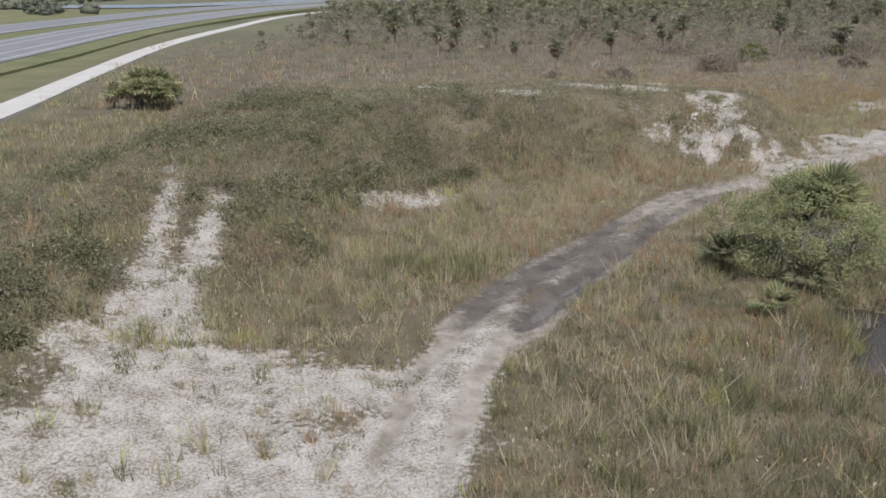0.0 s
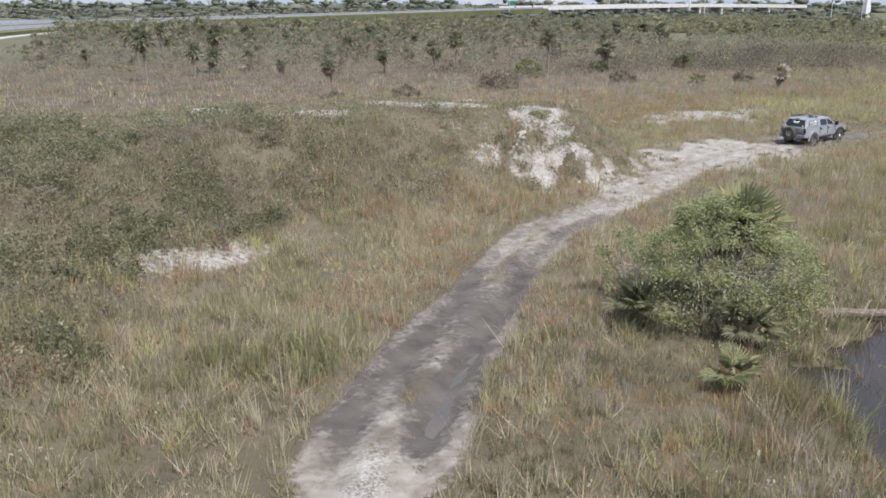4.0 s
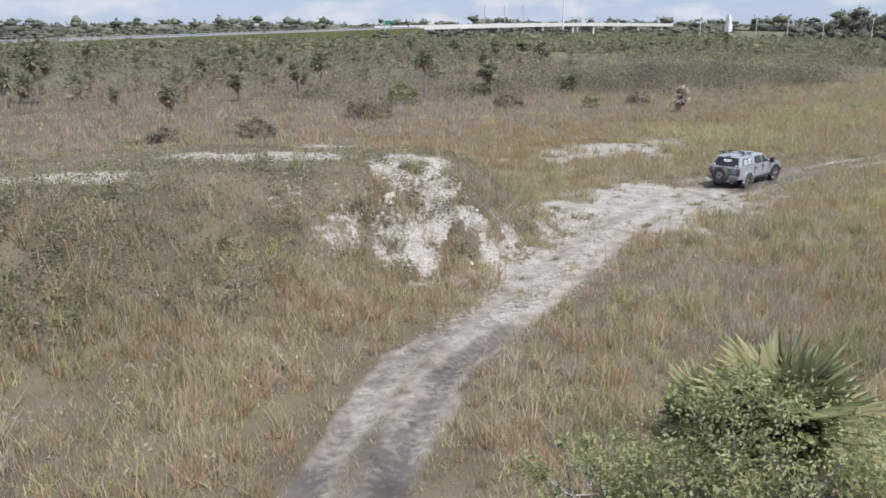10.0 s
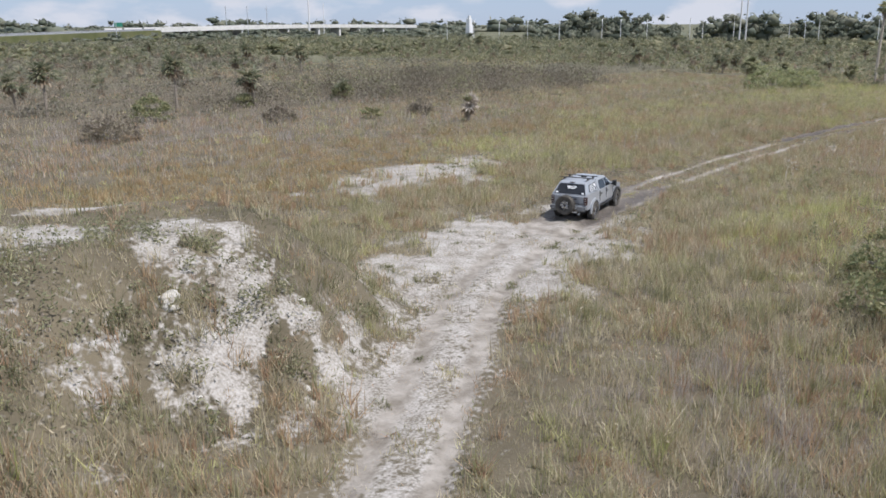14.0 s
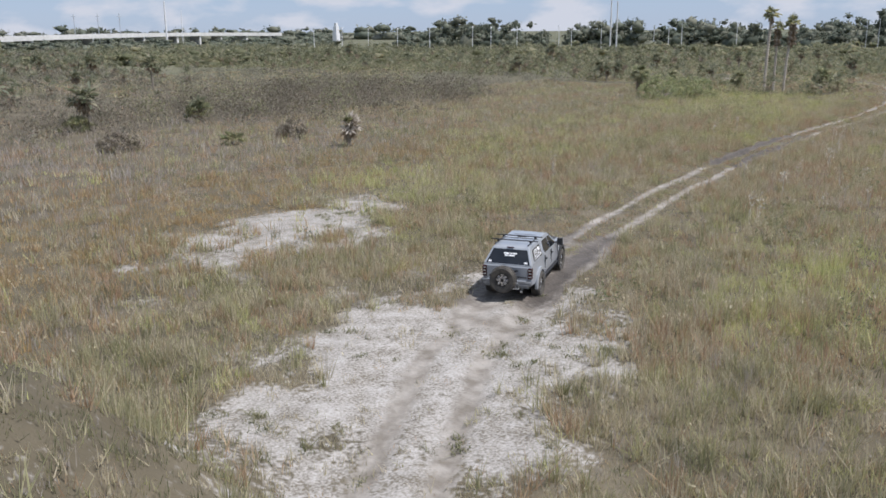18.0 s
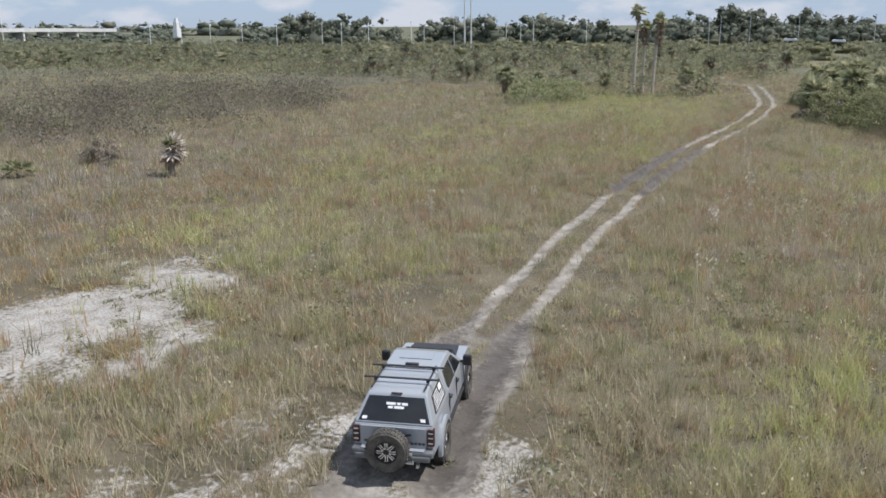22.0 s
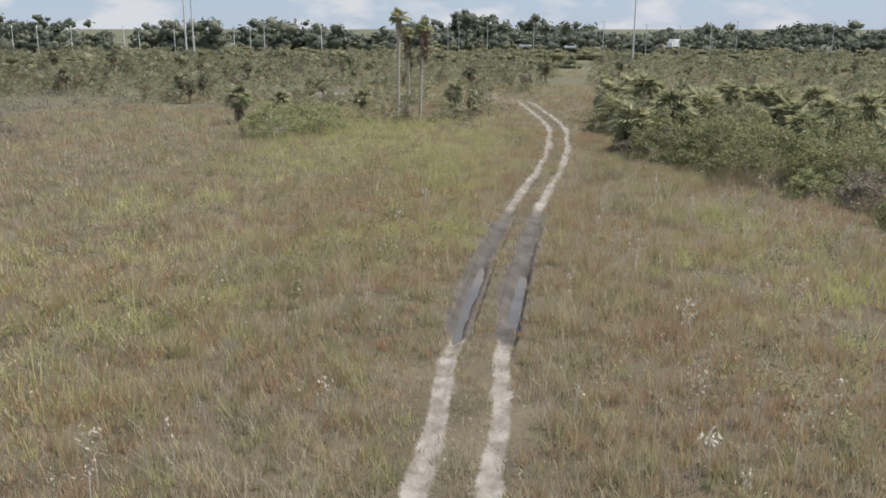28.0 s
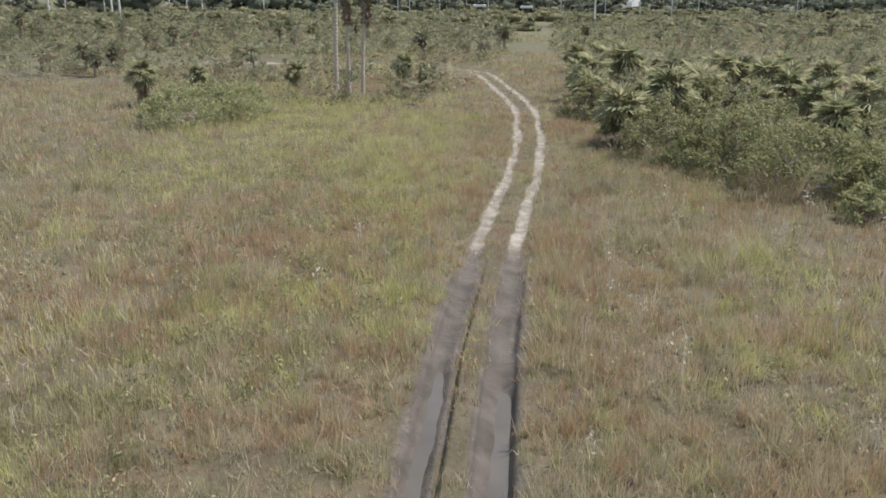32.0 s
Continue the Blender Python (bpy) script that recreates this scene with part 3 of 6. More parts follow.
ground_mesh = mesh_arrays("ground", np.stack([GX, GY, GZ], -1), quads, ground_material(), smooth=True)
bare, mud = bare_track(GX, GY)
sand = sand_mask(GX, GY)
lawn = np.maximum((1 - step(-40, -16, GX + 0.12 * GY)) * 0.9 * (GY < 400), 0) * (1 - step(300, 420, GY))
for key, value in (("sand", sand * (1 - 0.8 * bare * mud)), ("bare", bare), ("mud", np.clip(mud, 0, 1)), ("lawn", lawn), ("far", step(70, 200, np.hypot(GX - 60, GY - 40)))):
    a = ground_mesh.attributes.new(key, "FLOAT", "POINT")
    a.data.foreach_set("value", np.asarray(value, np.float32).ravel())
ground = tagged(new("ground", ground_mesh), "sandy ground with bare white patches and a muddy two-rut track", "ground", kind="structure")

# ---- grasses ----
def scatter(n, box_, keep):
    p = np.c_[rng.uniform(box_[0], box_[1], n), rng.uniform(box_[2], box_[3], n)]
    return p[rng.random(n) < keep(p[:, 0], p[:, 1])]


def on_ground(p):
    return np.c_[p, ground_z(p[:, 0], p[:, 1])]


def growth(x, y):
    """How freely grass grows, 0 to 1."""
    bare_, _ = bare_track(x, y)
    s = sand_mask(x, y)
    g = (1 - step(0.25, 0.7, bare_ + 0.25 * (fbm(x, y, 0.8, 51) - 0.5)))
    g = g * (1 - 0.93 * step(0.25, 0.8, s + 0.9 * (fbm(x, y, 1.1, 52) - 0.5)))
    g = g * (1 - 0.05 * step(0.35, 1.0, mound(x, y)) * (y < 37) * (x < 18)) * (0.62 + 0.18 * step(60, 72, x) + (0.38 - 0.18 * step(60, 72, x)) * step(0.36, 0.52, fbm(x, y, 1.3, 53)))
    return g * (1 - 0.88 * step(0.4, 0.8, marsh(x, y)))


def near_track(x, y):
    return along(x, y, TRACK)[0]


rings = [((-34, 140, -14, 75), 0, 11, 19.0, 0.82, 0.025, 10, 0.12), ((-34, 165, -20, 85), 11, 28, 9.0, 0.82, 0.034, 8, 0.16),
         ((140, 212, 30, 75), 0, 13, 4.0, 0.7, 0.06, 7, 0.25), ((165, 230, 0, 100), 13, 28, 2.0, 0.75, 0.07, 7, 0.3),
         ((-45, 190, -30, 105), 28, 52, 4.2, 0.80, 0.055, 6, 0.26), ((-120, 260, -70, 190), 52, 130, 0.5, 0.85, 0.11, 8, 0.6)]
kinds = {"straw": [], "brown": [], "olive": [], "green": [], "orange": [], "grey": [], "dark": []}
names_ = list(kinds)
for box_, d0, d1, density, height, width, count, spread in rings:
    n = int(density * (box_[1] - box_[0]) * (box_[3] - box_[2]))
    p = np.c_[rng.uniform(box_[0], box_[1], n), rng.uniform(box_[2], box_[3], n)]
    d = near_track(p[:, 0], p[:, 1])
    p = p[(d >= d0) & (d < d1)]
    p = p[rng.random(len(p)) < growth(p[:, 0], p[:, 1])]
    p = p[(p[:, 0] + 0.12 * p[:, 1] > -24) & (p[:, 1] > -11 - 0.05 * p[:, 0])]
    if d0 >= 28:
        p = p[rng.random(len(p)) > 0.7 * (p[:, 0] < 90) * step(98, 112, p[:, 1] + 10 * (fbm(p[:, 0], p[:, 1], 12, 73) - 0.5))]
    x, y = p.T
    a, b_, c = fbm(x, y, 9, 61), fbm(x, y, 6, 62), fbm(x, y, 4, 63)
    orange = np.maximum(blob(x, y, 36, 59, 44, 11, 8, 0.6, 64, 12, 0.6), 0.7 * blob(x, y, 11.5, 5.2, 5, 2.4, 15, 0.5, 65))
    late = step(50, 75, x)
    bright = np.maximum(blob(x, y, 130, 57.5, 30, 11, 12, 0.5, 66, 7), 0.3 * blob(x, y, 88, 30, 12, 4, 0, 0.6, 67)) * 0.9
    bright = np.maximum(bright, 0.4 * blob(x, y, 52, 29.5, 8, 4, 10, 0.7, 68))
    bright = np.maximum(bright, 0.5 * blob(x, y, 75, 60, 26, 7, 10, 0.6, 69, 8))
    first = 1 - step(18, 40, x)
    hill = step(0.35, 1.0, mound(x, y)) * (y < 39) * first
    wet = blob(x, y, 11, 0.5, 9, 8, 30, 0.6, 74, 5)
    flat_ = step(60, 74, y + 8 * (fbm(x, y, 10, 104) - 0.5)) * (1 - step(66, 96, x))
    verge = (1 - step(4, 12, near_track(x, y))) * step(10, 16, y) * (1 - step(34, 52, x))
    weights = np.stack([(1 - 0.7 * first) * (1.5 + 1.9 * late) + 4 * blob(x, y, 33, 46, 8, 3.5, 20, 0.7, 40) + (1 - 0.4 * first) * 1.6 * step(0.5, 0.65, a) * (1 - 0.3 * late) + 6 * blob(x, y, 4.4, -1.0, 2.6, 1.8, 30, 0.7, 78) + 5 * blob(x, y, -2.0, 6.3, 3.0, 2.2, 0, 0.7, 98) + 2.5 * blob(x, y, 14, 25.5, 7, 2.2, 30, 0.6, 79) + 8 * verge,
                        0.5 + 0.5 * first + 5 * blob(x, y, 90, 48, 16, 5, 4, 0.7, 80, 5) + 4.2 * late * (1 - 0.9 * bright) * step(0.36, 0.52, b_) + 0.8 * step(0.55, 0.7, c) + 6 * flat_ + 1.0 * step(0.5, 0.64, fbm(x, y, 4.5, 99)) * first,
                        0.9 + 1.6 * first + 0.9 * step(0.45, 0.6, 1 - b_) + 9 * (x + 0.12 * y < -13) + 5 * late * step(62, 72, y) + 2 * verge,
                        0.25 + 1.4 * step(0.52, 0.66, c) + 22.0 * bright,
                        0.15 + 20.0 * orange,
                        0.25 + 1.4 * step(0.60, 0.7, fbm(x, y, 5, 70)) + 7 * blob(x, y, 27.5, 22.5, 5.5, 3.2, 30, 0.7, 76) + 6 * blob(x, y, 26, 47, 10, 2.0, 10, 0.7, 77) + 9 * flat_ + 2 * hill * step(0.5, 0.62, fbm(x, y, 3.5, 105)),
                        2.0 * first * (1 - verge) + 9 * hill + 24 * wet + 0.5 + 9 * (1 - step(-15, -9, x)) * (y < 40)], 1)
    weights *= np.exp(np.stack([7 * (fbm(x, y, 1.7, 110 + 3 * k) - 0.5) + 5 * (fbm(x, y, 0.6, 130 + 3 * k, 2) - 0.5) for k in range(7)], 1))
    weights /= weights.sum(1)[:, None]
    pick = (rng.random(len(p))[:, None] > weights.cumsum(1)).sum(1)
    z = ground_z(x, y)
    tuft_ = step(0.36, 0.62, fbm(x, y, 1.1, 72, 3))
    tall = (0.30 + 0.80 * fbm(x, y, 3.0, 71)) * (0.52 + 0.66 * tuft_)
    road = step(1.2, 1.4 + 3.4 * (1 - step(60, 72, x)) + 1.0, near_track(x, y))
    tall = tall * (0.45 + 0.55 * road) * (1 - 0.35 * step(1.0, 3.0, mound(x, y)) - 0.35 * step(2.6, 3.5, mound(x, y)) * (y > 33))
    for k, key in enumerate(names_):
        m = pick == k
        kinds[key].append(blades(np.c_[x[m], y[m], z[m]], height * (1.0 if d1 == 11 else 1.05) * tall[m] * (1.15 if key == "grey" else 0.85 if key == "orange" else 1.0),
                                 np.full(m.sum(), width * (0.75 if key == "grey" else 1)), 0.55 if key != "grey" else 0.3, count, np.full(m.sum(), spread), False))
for key, mat, label in (("straw", M_STRAW, "dry straw-coloured grass tufts"), ("brown", M_BROWN, "reddish-brown dry bunch grass"), ("olive", M_OLIVE, "olive-green wild grass"),
                        ("green", M_GREEN, "fresh yellow-green grass"), ("orange", M_ORANGE, "orange-brown marsh sedge"), ("grey", M_GREY, "grey dead weed stalks"), ("dark", M_DARK, "dark olive-brown sedge and weeds")):
    v, f = join_arrays(kinds[key])
    tagged(new(key + "_grass", mesh_arrays(key + "_grass", v, f, mat)), label + " growing over the sandy field", "grass", kind="stuff")

# taller tussocks standing out of the grass beside the track
for key, mat, share, label in (("straw", M_STRAW, 102, "tall dry straw-coloured tussocks"), ("olive", M_OLIVE, 111, "tall olive-green tussocks"), ("brown", M_BROWN, 112, "tall reddish-brown tussocks")):
    q = scatter(26000, (-16, 122, -12, 66), lambda x, y: 0.55 * growth(x, y) * (near_track(x, y) < 17) * (near_track(x, y) > 1.4) * step(0.44, 0.60, fbm(x, y, 5, share)) * (1 - 0.7 * step(0.5, 1.5, mound(x, y))))
    big_ = rng.uniform(0.6, 1.25, len(q))
    v, f = blades(on_ground(q), 0.78 * big_, np.full(len(q), 0.03), 0.5, 18, 0.10 * big_, False)
    tagged(new(key + "_tussocks", mesh_arrays(key + "_tussocks", v, f, mat)), label + " over the field", "grass", kind="stuff")

# pale seed heads at the tips of the taller grass
q = scatter(46000, (-20, 130, -14, 70), lambda x, y: 0.55 * growth(x, y) * (near_track(x, y) < 24) * step(0.46, 0.6, fbm(x, y, 2.6, 75)) * (near_track(x, y) > 2.5) * (1 - 0.7 * step(0.5, 1.5, mound(x, y))))
k = 4
c = np.repeat(on_ground(q), k, 0) + rng.normal(0, 1, (len(q) * k, 3)) * np.array([0.10, 0.10, 0.07])
c[:, 2] += np.repeat(rng.uniform(0.45, 0.95, len(q)), k)
v, f = leaf_cards(c, np.full(len(c), 0.05), 1.2)
tagged(new("seed_heads", mesh_arrays("seed_heads", v, f, M_STRAW)), "pale dry seed heads over the wild grass", "grass", kind="stuff")

# ---- plants: helpers ----
def empty(name, at, label, category, group="", turn=0.0, kind=""):
    ob = new(name)
    ob.location, ob.rotation_euler = at, (0, 0, radians(turn))
    return tagged(ob, label, category, group, kind)


def mesh_part(name, arrays, mat, parent, label=""):
    ob = new(name, mesh_arrays(name, arrays[0], arrays[1], mat))
    ob.parent = parent
    return tagged(ob, label)


def frond_ring(z, n, reach, size, low, high, fingers=7, centre=(0, 0)):
    """Fan leaves on stalks all round a stem head."""
    a = rng.uniform(0, 2 * np.pi, n)
    e = np.radians(rng.uniform(low, high, n))
    d = np.c_[np.cos(a) * np.cos(e), np.sin(a) * np.cos(e), np.sin(e)]
    c = np.array([*centre, z]) + d * (reach * rng.uniform(0.5, 1.0, n))[:, None]
    way = d - np.array([0, 0, 0.25])
    stalk = np.cross(d, [0, 0, 1.0])
    stalk /= np.linalg.norm(stalk, axis=1)[:, None] + 1e-9
    root = np.tile(np.array([*centre, z]), (n, 1))
    w = 0.025
    sv = np.stack([root - stalk * w, root + stalk * w, c + stalk * w * 0.7, c - stalk * w * 0.7], 1).reshape(-1, 3)
    k = np.arange(n)[:, None] * 4
    return join_arrays([fans(c, way, np.full(n, size) * rng.uniform(0.8, 1.15, n), fingers), (sv, np.concatenate([k + [0, 1, 2], k + [0, 2, 3]]))])


def palm(at, height, crown, skirt, label, name="cabbage_palm", group="", fronds=30, radius=0.15, lean=(0, 0), fingers=7, skirt_size=0.6, bark=None, hang=0.0, leaf=None, droop=-25):
    root = empty(name, at, label, "palm tree", group)
    bm = bmesh.new()
    pts = [(lean[0] * t * t, lean[1] * t * t, -0.2 + (height + 0.2) * t) for t in (0, 0.25, 0.5, 0.75, 1)]
    limb(bm, pts, radius * 1.15, radius * 0.9, 9)
    for k in range(int(height / 0.35)):
        t = (k + 0.5) / int(height / 0.35)
        bmesh.ops.create_cone(bm, cap_ends=False, segments=9, radius1=radius * 1.22, radius2=radius * 1.02, depth=0.16,
                              matrix=Matrix.Translation((lean[0] * t * t, lean[1] * t * t, height * t)))
    part("trunk", bm, bark or M_BARK, root)
    top = (lean[0], lean[1])
    mesh_part("crown", frond_ring(height, fronds, crown * 0.55, crown * 0.6, droop, 80, fingers, top), leaf or M_FAN, root)
    if skirt and not hang:
        mesh_part("dead_fronds", frond_ring(height - 0.15, skirt, crown * 0.3, crown * skirt_size, -88, -40, 5, top), M_DEADFAN, root, "hanging dry brown fronds")
    elif skirt:
        rows = [frond_ring(height - 0.1 - hang * k / 4, skirt // 4, 0.45, crown * skirt_size, -89, -72, 5, (lean[0] * 0.95, lean[1] * 0.95)) for k in range(4)]
        mesh_part("dead_fronds", join_arrays(rows), M_DEADFAN, root, "long hanging dry brown fronds")
    return root


def shrub(name, at, radius, height, clusters, per, leaf, mat, label, stems=6, group="", flat=1.0):
    """A shrub of bent stems with leaf clumps of many small leaves, with gaps between the clumps."""
    root = empty(name, at, label, "bush", group)
    a = rng.uniform(0, 2 * np.pi, clusters)
    r = radius * np.sqrt(rng.uniform(0.0, 1.0, clusters)) * rng.uniform(0.85, 1.12, clusters)
    swell = 0.75 + 0.5 * vnoise(np.cos(a) * r + at[0], np.sin(a) * r + at[1], 0.45 * radius, 106)
    top = height * np.sqrt(np.clip(1.02 - (r / radius) ** 2, 0.06, 1)) * swell
    z = top * np.where(rng.random(clusters) < 0.7, rng.uniform(0.78, 1.05, clusters), rng.uniform(0.2, 0.78, clusters))
    centres = np.c_[np.cos(a) * r, np.sin(a) * r * flat, z]
    wide = np.repeat(rng.uniform(0.6, 1.25, clusters), per)[:, None]
    p = np.repeat(centres, per, 0) + rng.normal(0, 1, (clusters * per, 3)) * np.array([0.13, 0.13, 0.085]) * wide * (0.35 + 0.5 * radius)
    p[:, 2] = np.maximum(p[:, 2], 0.05)
    mesh_part("crown", leaf_cards(p, np.full(len(p), leaf), 0.5), mat, root)
    for k in range(stems):
        bm = bmesh.new()
        q = centres[rng.integers(clusters)]
        b = (rng.normal(0, 0.12) * radius, rng.normal(0, 0.12) * radius, -0.1)
        m = (b[0] * 0.4 + q[0] * 0.45 + rng.normal(0, 0.1), b[1] * 0.4 + q[1] * 0.45 + rng.normal(0, 0.1), q[2] * 0.55)
        limb(bm, [b, m, tuple(q)], 0.05, 0.012, 5)
        near_ = centres[np.linalg.norm(centres - np.array(m), axis=1) < radius * 0.9]
        for q2 in near_[rng.permutation(len(near_))[:3]]:
            limb(bm, [m, tuple((np.array(m) + q2) / 2 + rng.normal(0, 0.08, 3)), tuple(q2)], 0.025, 0.007, 4)
        part("stem", bm, M_TWIG, root)
    return root


def gz(x, y):
    return float(ground_z(np.array([x]), np.array([y]))[0])


# ---- the myrtle thicket beside the track ----
shrub("wax_myrtle", (16.0, 10.5, gz(16.0, 10.5)), 2.9, 3.6, 165, 165, 0.046, M_MYRTLE, "large yellow-green wax myrtle bush beside the muddy track", 26)
shrub("wax_myrtle", (14.3, 12.8, gz(14.3, 12.8)), 1.5, 2.7, 36, 100, 0.048, M_MYRTLE, "small wax myrtle growing at a larger bush", 9)
shrub("wax_myrtle", (18.9, 11.6, gz(18.9, 11.6)), 1.7, 2.2, 46, 100, 0.048, M_MYRTLE, "wax myrtle with pale grey twigs by dark water", 9)


def palmetto(x, y, z0, size, n, label, low=-10, high=85, mat=None):
    root = empty("saw_palmetto", (x, y, gz(x, y)), label, "palmetto", "palmettos beside the track")
    mesh_part("leaves", frond_ring(z0, n, size * 0.72, size * 0.72, low, high, 21), mat or M_FAN, root)
    bm = bmesh.new()
    limb(bm, [(0, 0, -0.1), (0.1, 0.05, z0 * 0.5), (0, 0, z0)], 0.13, 0.1, 7)
    part("stem", bm, M_BARK, root)
    return root


palmetto(17.3, 11.4, 2.25, 1.45, 46, "green saw palmetto rising out of a bush", 0, 85, M_FRESHFAN)
palmetto(16.5, 12.3, 1.9, 1.2, 24, "green saw palmetto rising out of a bush", mat=M_FRESHFAN)
palmetto(13.2, 10.8, 0.5, 0.95, 16, "low saw palmetto at the foot of a bush", 10, 80, M_PALMETTO)
palmetto(15.2, 8.2, 0.5, 0.9, 14, "low saw palmetto at the foot of a bush", 10, 80, M_PALMETTO)
palmetto(13.2, 6.2, 0.2, 0.8, 12, "low saw palmetto in marsh sedge", 15, 80)
palmetto(16.2, 1.2, 0.2, 0.9, 14, "saw palmetto at the edge of dark water", 15, 80)
bm = bmesh.new()
limb(bm, [(-1.0, 0.25, 0.10), (-0.3, 0.08, 0.16), (0.4, -0.1, 0.15), (1.0, -0.2, 0.18)], 0.17, 0.13, 9)
limb(bm, [(-0.8, 0.55, 0.06), (0.1, 0.28, 0.10), (0.9, 0.12, 0.12)], 0.11, 0.07, 8)
limb(bm, [(0.3, -0.1, 0.2), (0.6, 0.15, 0.42), (0.75, 0.2, 0.5)], 0.05, 0.02, 6)
log = part("fallen_log", bm, M_LOG)
log.location = (20.2, 9.2, gz(20.2, 9.2) + 0.1)
log.rotation_euler = (0, 0, radians(-12))
tagged(log, "weathered grey fallen log lying at the water", "log")

def dead_branch(a, b, r, label):
    bm = bmesh.new()
    a, b = Vector(a), Vector(b)
    m = (a + b) / 2 + Vector((0.06, -0.08, 0.07))
    limb(bm, [a, m, b], r, r * 0.4, 6)
    for t_ in (0.55, 0.75):
        p_ = a.lerp(b, t_)
        limb(bm, [p_, p_ + Vector((0.12, 0.2, 0.16)), p_ + Vector((0.2, 0.38, 0.3))], r * 0.5, r * 0.2, 5)
    ob = part("dead_branch", bm, M_LOG)
    return tagged(ob, label, "branch", "fallen branches")


dead_branch((9.0, 0.2, 0.25), (10.2, 1.3, 0.5), 0.022, "thin grey fallen branch in marsh grass")
dead_branch((5.4, -3.2, 0.2), (6.4, -2.4, 0.4), 0.02, "thin grey fallen branch in tall grass")
dead_branch((-0.4, 30.8, gz(-0.4, 30.8) + 0.5), (1.2, 29.2, gz(1.2, 29.2) + 0.9), 0.03, "thin pale dead branch in weeds")

# other bushes
for x, y, r, h, mat, lab in ((106.5, 25.0, 1.8, 1.6, M_MYRTLE, "small yellow-green bush before a thicket"), (117, 31.5, 2.0, 2.0, M_MYRTLE, "small yellow-green bush before a thicket"), (122, 35.5, 1.6, 1.5, M_BRUSH, "greyish bush before a thicket"), (110, 24.4, 1.7, 3.4, M_MYRTLE, "tall slim yellow-green bush in a thicket"), (118, 29.5, 1.8, 3.8, M_SHRUB, "tall slim bush in a thicket"), (101, 20.5, 2.2, 2.4, M_MYRTLE, "yellow-green bush in tall grass"), (38.6, 20.6, 2.3, 2.3, M_SHRUB, "dark green bush in brown grass"), (42.6, 22.6, 1.8, 1.9, M_SHRUB, "dark green bush in brown grass"),
                             (91, 22.0, 2.2, 2.0, M_SHRUB, "dark green bush in tall grass"), (87, 19, 2.4, 2.2, M_SHRUB, "dark green bush in tall grass"), (98.5, 21.5, 2.4, 1.9, M_SHRUB, "dark green bush in tall grass"), (104, 22.0, 2.6, 1.9, M_BRUSH, "greyish leafless bush in tall grass"),
                             (111, 27.0, 3.4, 3.9, M_SHRUB, "tall dull green bush at the edge of a thicket"), (115.5, 29.5, 3.2, 4.0, M_SHRUB, "tall dull green bush at the edge of a thicket"),
                             (119, 33.0, 3.0, 3.8, M_SHRUB, "dark green bush at the edge of a thicket"), (108, 22.5, 3.0, 3.5, M_SHRUB, "tall dull green bush at the edge of a thicket"),
                             (125, 34.0, 2.6, 3.5, M_SHRUB, "dark green bush at the edge of a thicket"), (113, 22.5, 3.4, 3.9, M_SHRUB, "dark green bush at the edge of a thicket"),
                             (120.5, 27.5, 3.2, 4.2, M_SHRUB, "dark green bush within a thicket"), (128, 30, 3.6, 4.2, M_SHRUB, "dark green bush within a thicket"), (136, 37.0, 2.2, 2.9, M_SHRUB, "dark green bush by the track"),
                             (129, 68, 3.2, 3.1, M_MYRTLE, "rounded yellow-green bush in bright grass"), (133.5, 65.5, 3.0, 2.7, M_MYRTLE, "rounded yellow-green bush in bright grass"), (139, 70, 3.2, 2.2, M_SHRUB, "low green bush in bright grass"),
                             (40.5, 83.0, 2.4, 2.2, M_BRUSH, "grey leafless bush on the sedge flat"), (26.0, 73.5, 1.7, 1.5, M_BRUSH, "grey leafless bush on the sedge flat"), (18.5, 74, 1.3, 1.2, M_BRUSH, "grey leafless bush on the sedge flat"), (73, 80, 1.5, 1.4, M_BRUSH, "grey leafless bush on the sedge flat"), (58.5, 85, 1.8, 1.5, M_BRUSH, "grey leafless bush on the sedge flat"),
                             (49.5, 94, 2.2, 2.4, M_SHRUB, "dark green bush on the sedge flat"), (77.5, 99, 1.6, 2.0, M_SHRUB, "dark green bush on the sedge flat"), (64.5, 101, 1.6, 1.4, M_SHRUB, "dark green bush on the sedge flat")):
    shrub("bush", (x, y, gz(x, y)), r, h, int(34 + 16 * r), 56, 0.066 + 0.014 * r, mat, lab, 7)

# the wide palmetto behind the ridge, and the three tall palms
for k in range(20):
    a, r = rng.uniform(0, 6.28), 3.3 * math.sqrt(rng.random())
    x, y = -21.4 + r * math.cos(a), 60.0 + r * 0.8 * math.sin(a)
    t_ = empty("saw_palmetto", (x, y, gz(x, y)), "tall dark green palmetto beside the concrete path", "palmetto", "palmettos by the path")
    top_ = 2.5 * (1.12 - r / 5.5)
    mesh_part("leaves", frond_ring(top_, 20, 0.8, 0.8, -30, 80, 7), M_FAN, t_)
    mesh_part("dead_leaves", frond_ring(top_, 7, 0.6, 0.75, -85, -45, 5), M_DEADFAN, t_, "dry hanging palmetto leaves")
    bm = bmesh.new()
    limb(bm, [(0, 0, -0.1), (0.05, 0.05, top_ * 0.5), (0, 0, top_)], 0.14, 0.11, 7)
    part("stem", bm, M_BARK, t_)
palm((148.1, 60.3, gz(148.1, 60.3)), 11.0, 1.3, 16, "tall slender palm with a green crown and dry skirt", "tall_palm", "tall palms at the track bend", 26, 0.19, (0.3, -0.2), 15, 0.5, M_PALEBARK, 0.9)
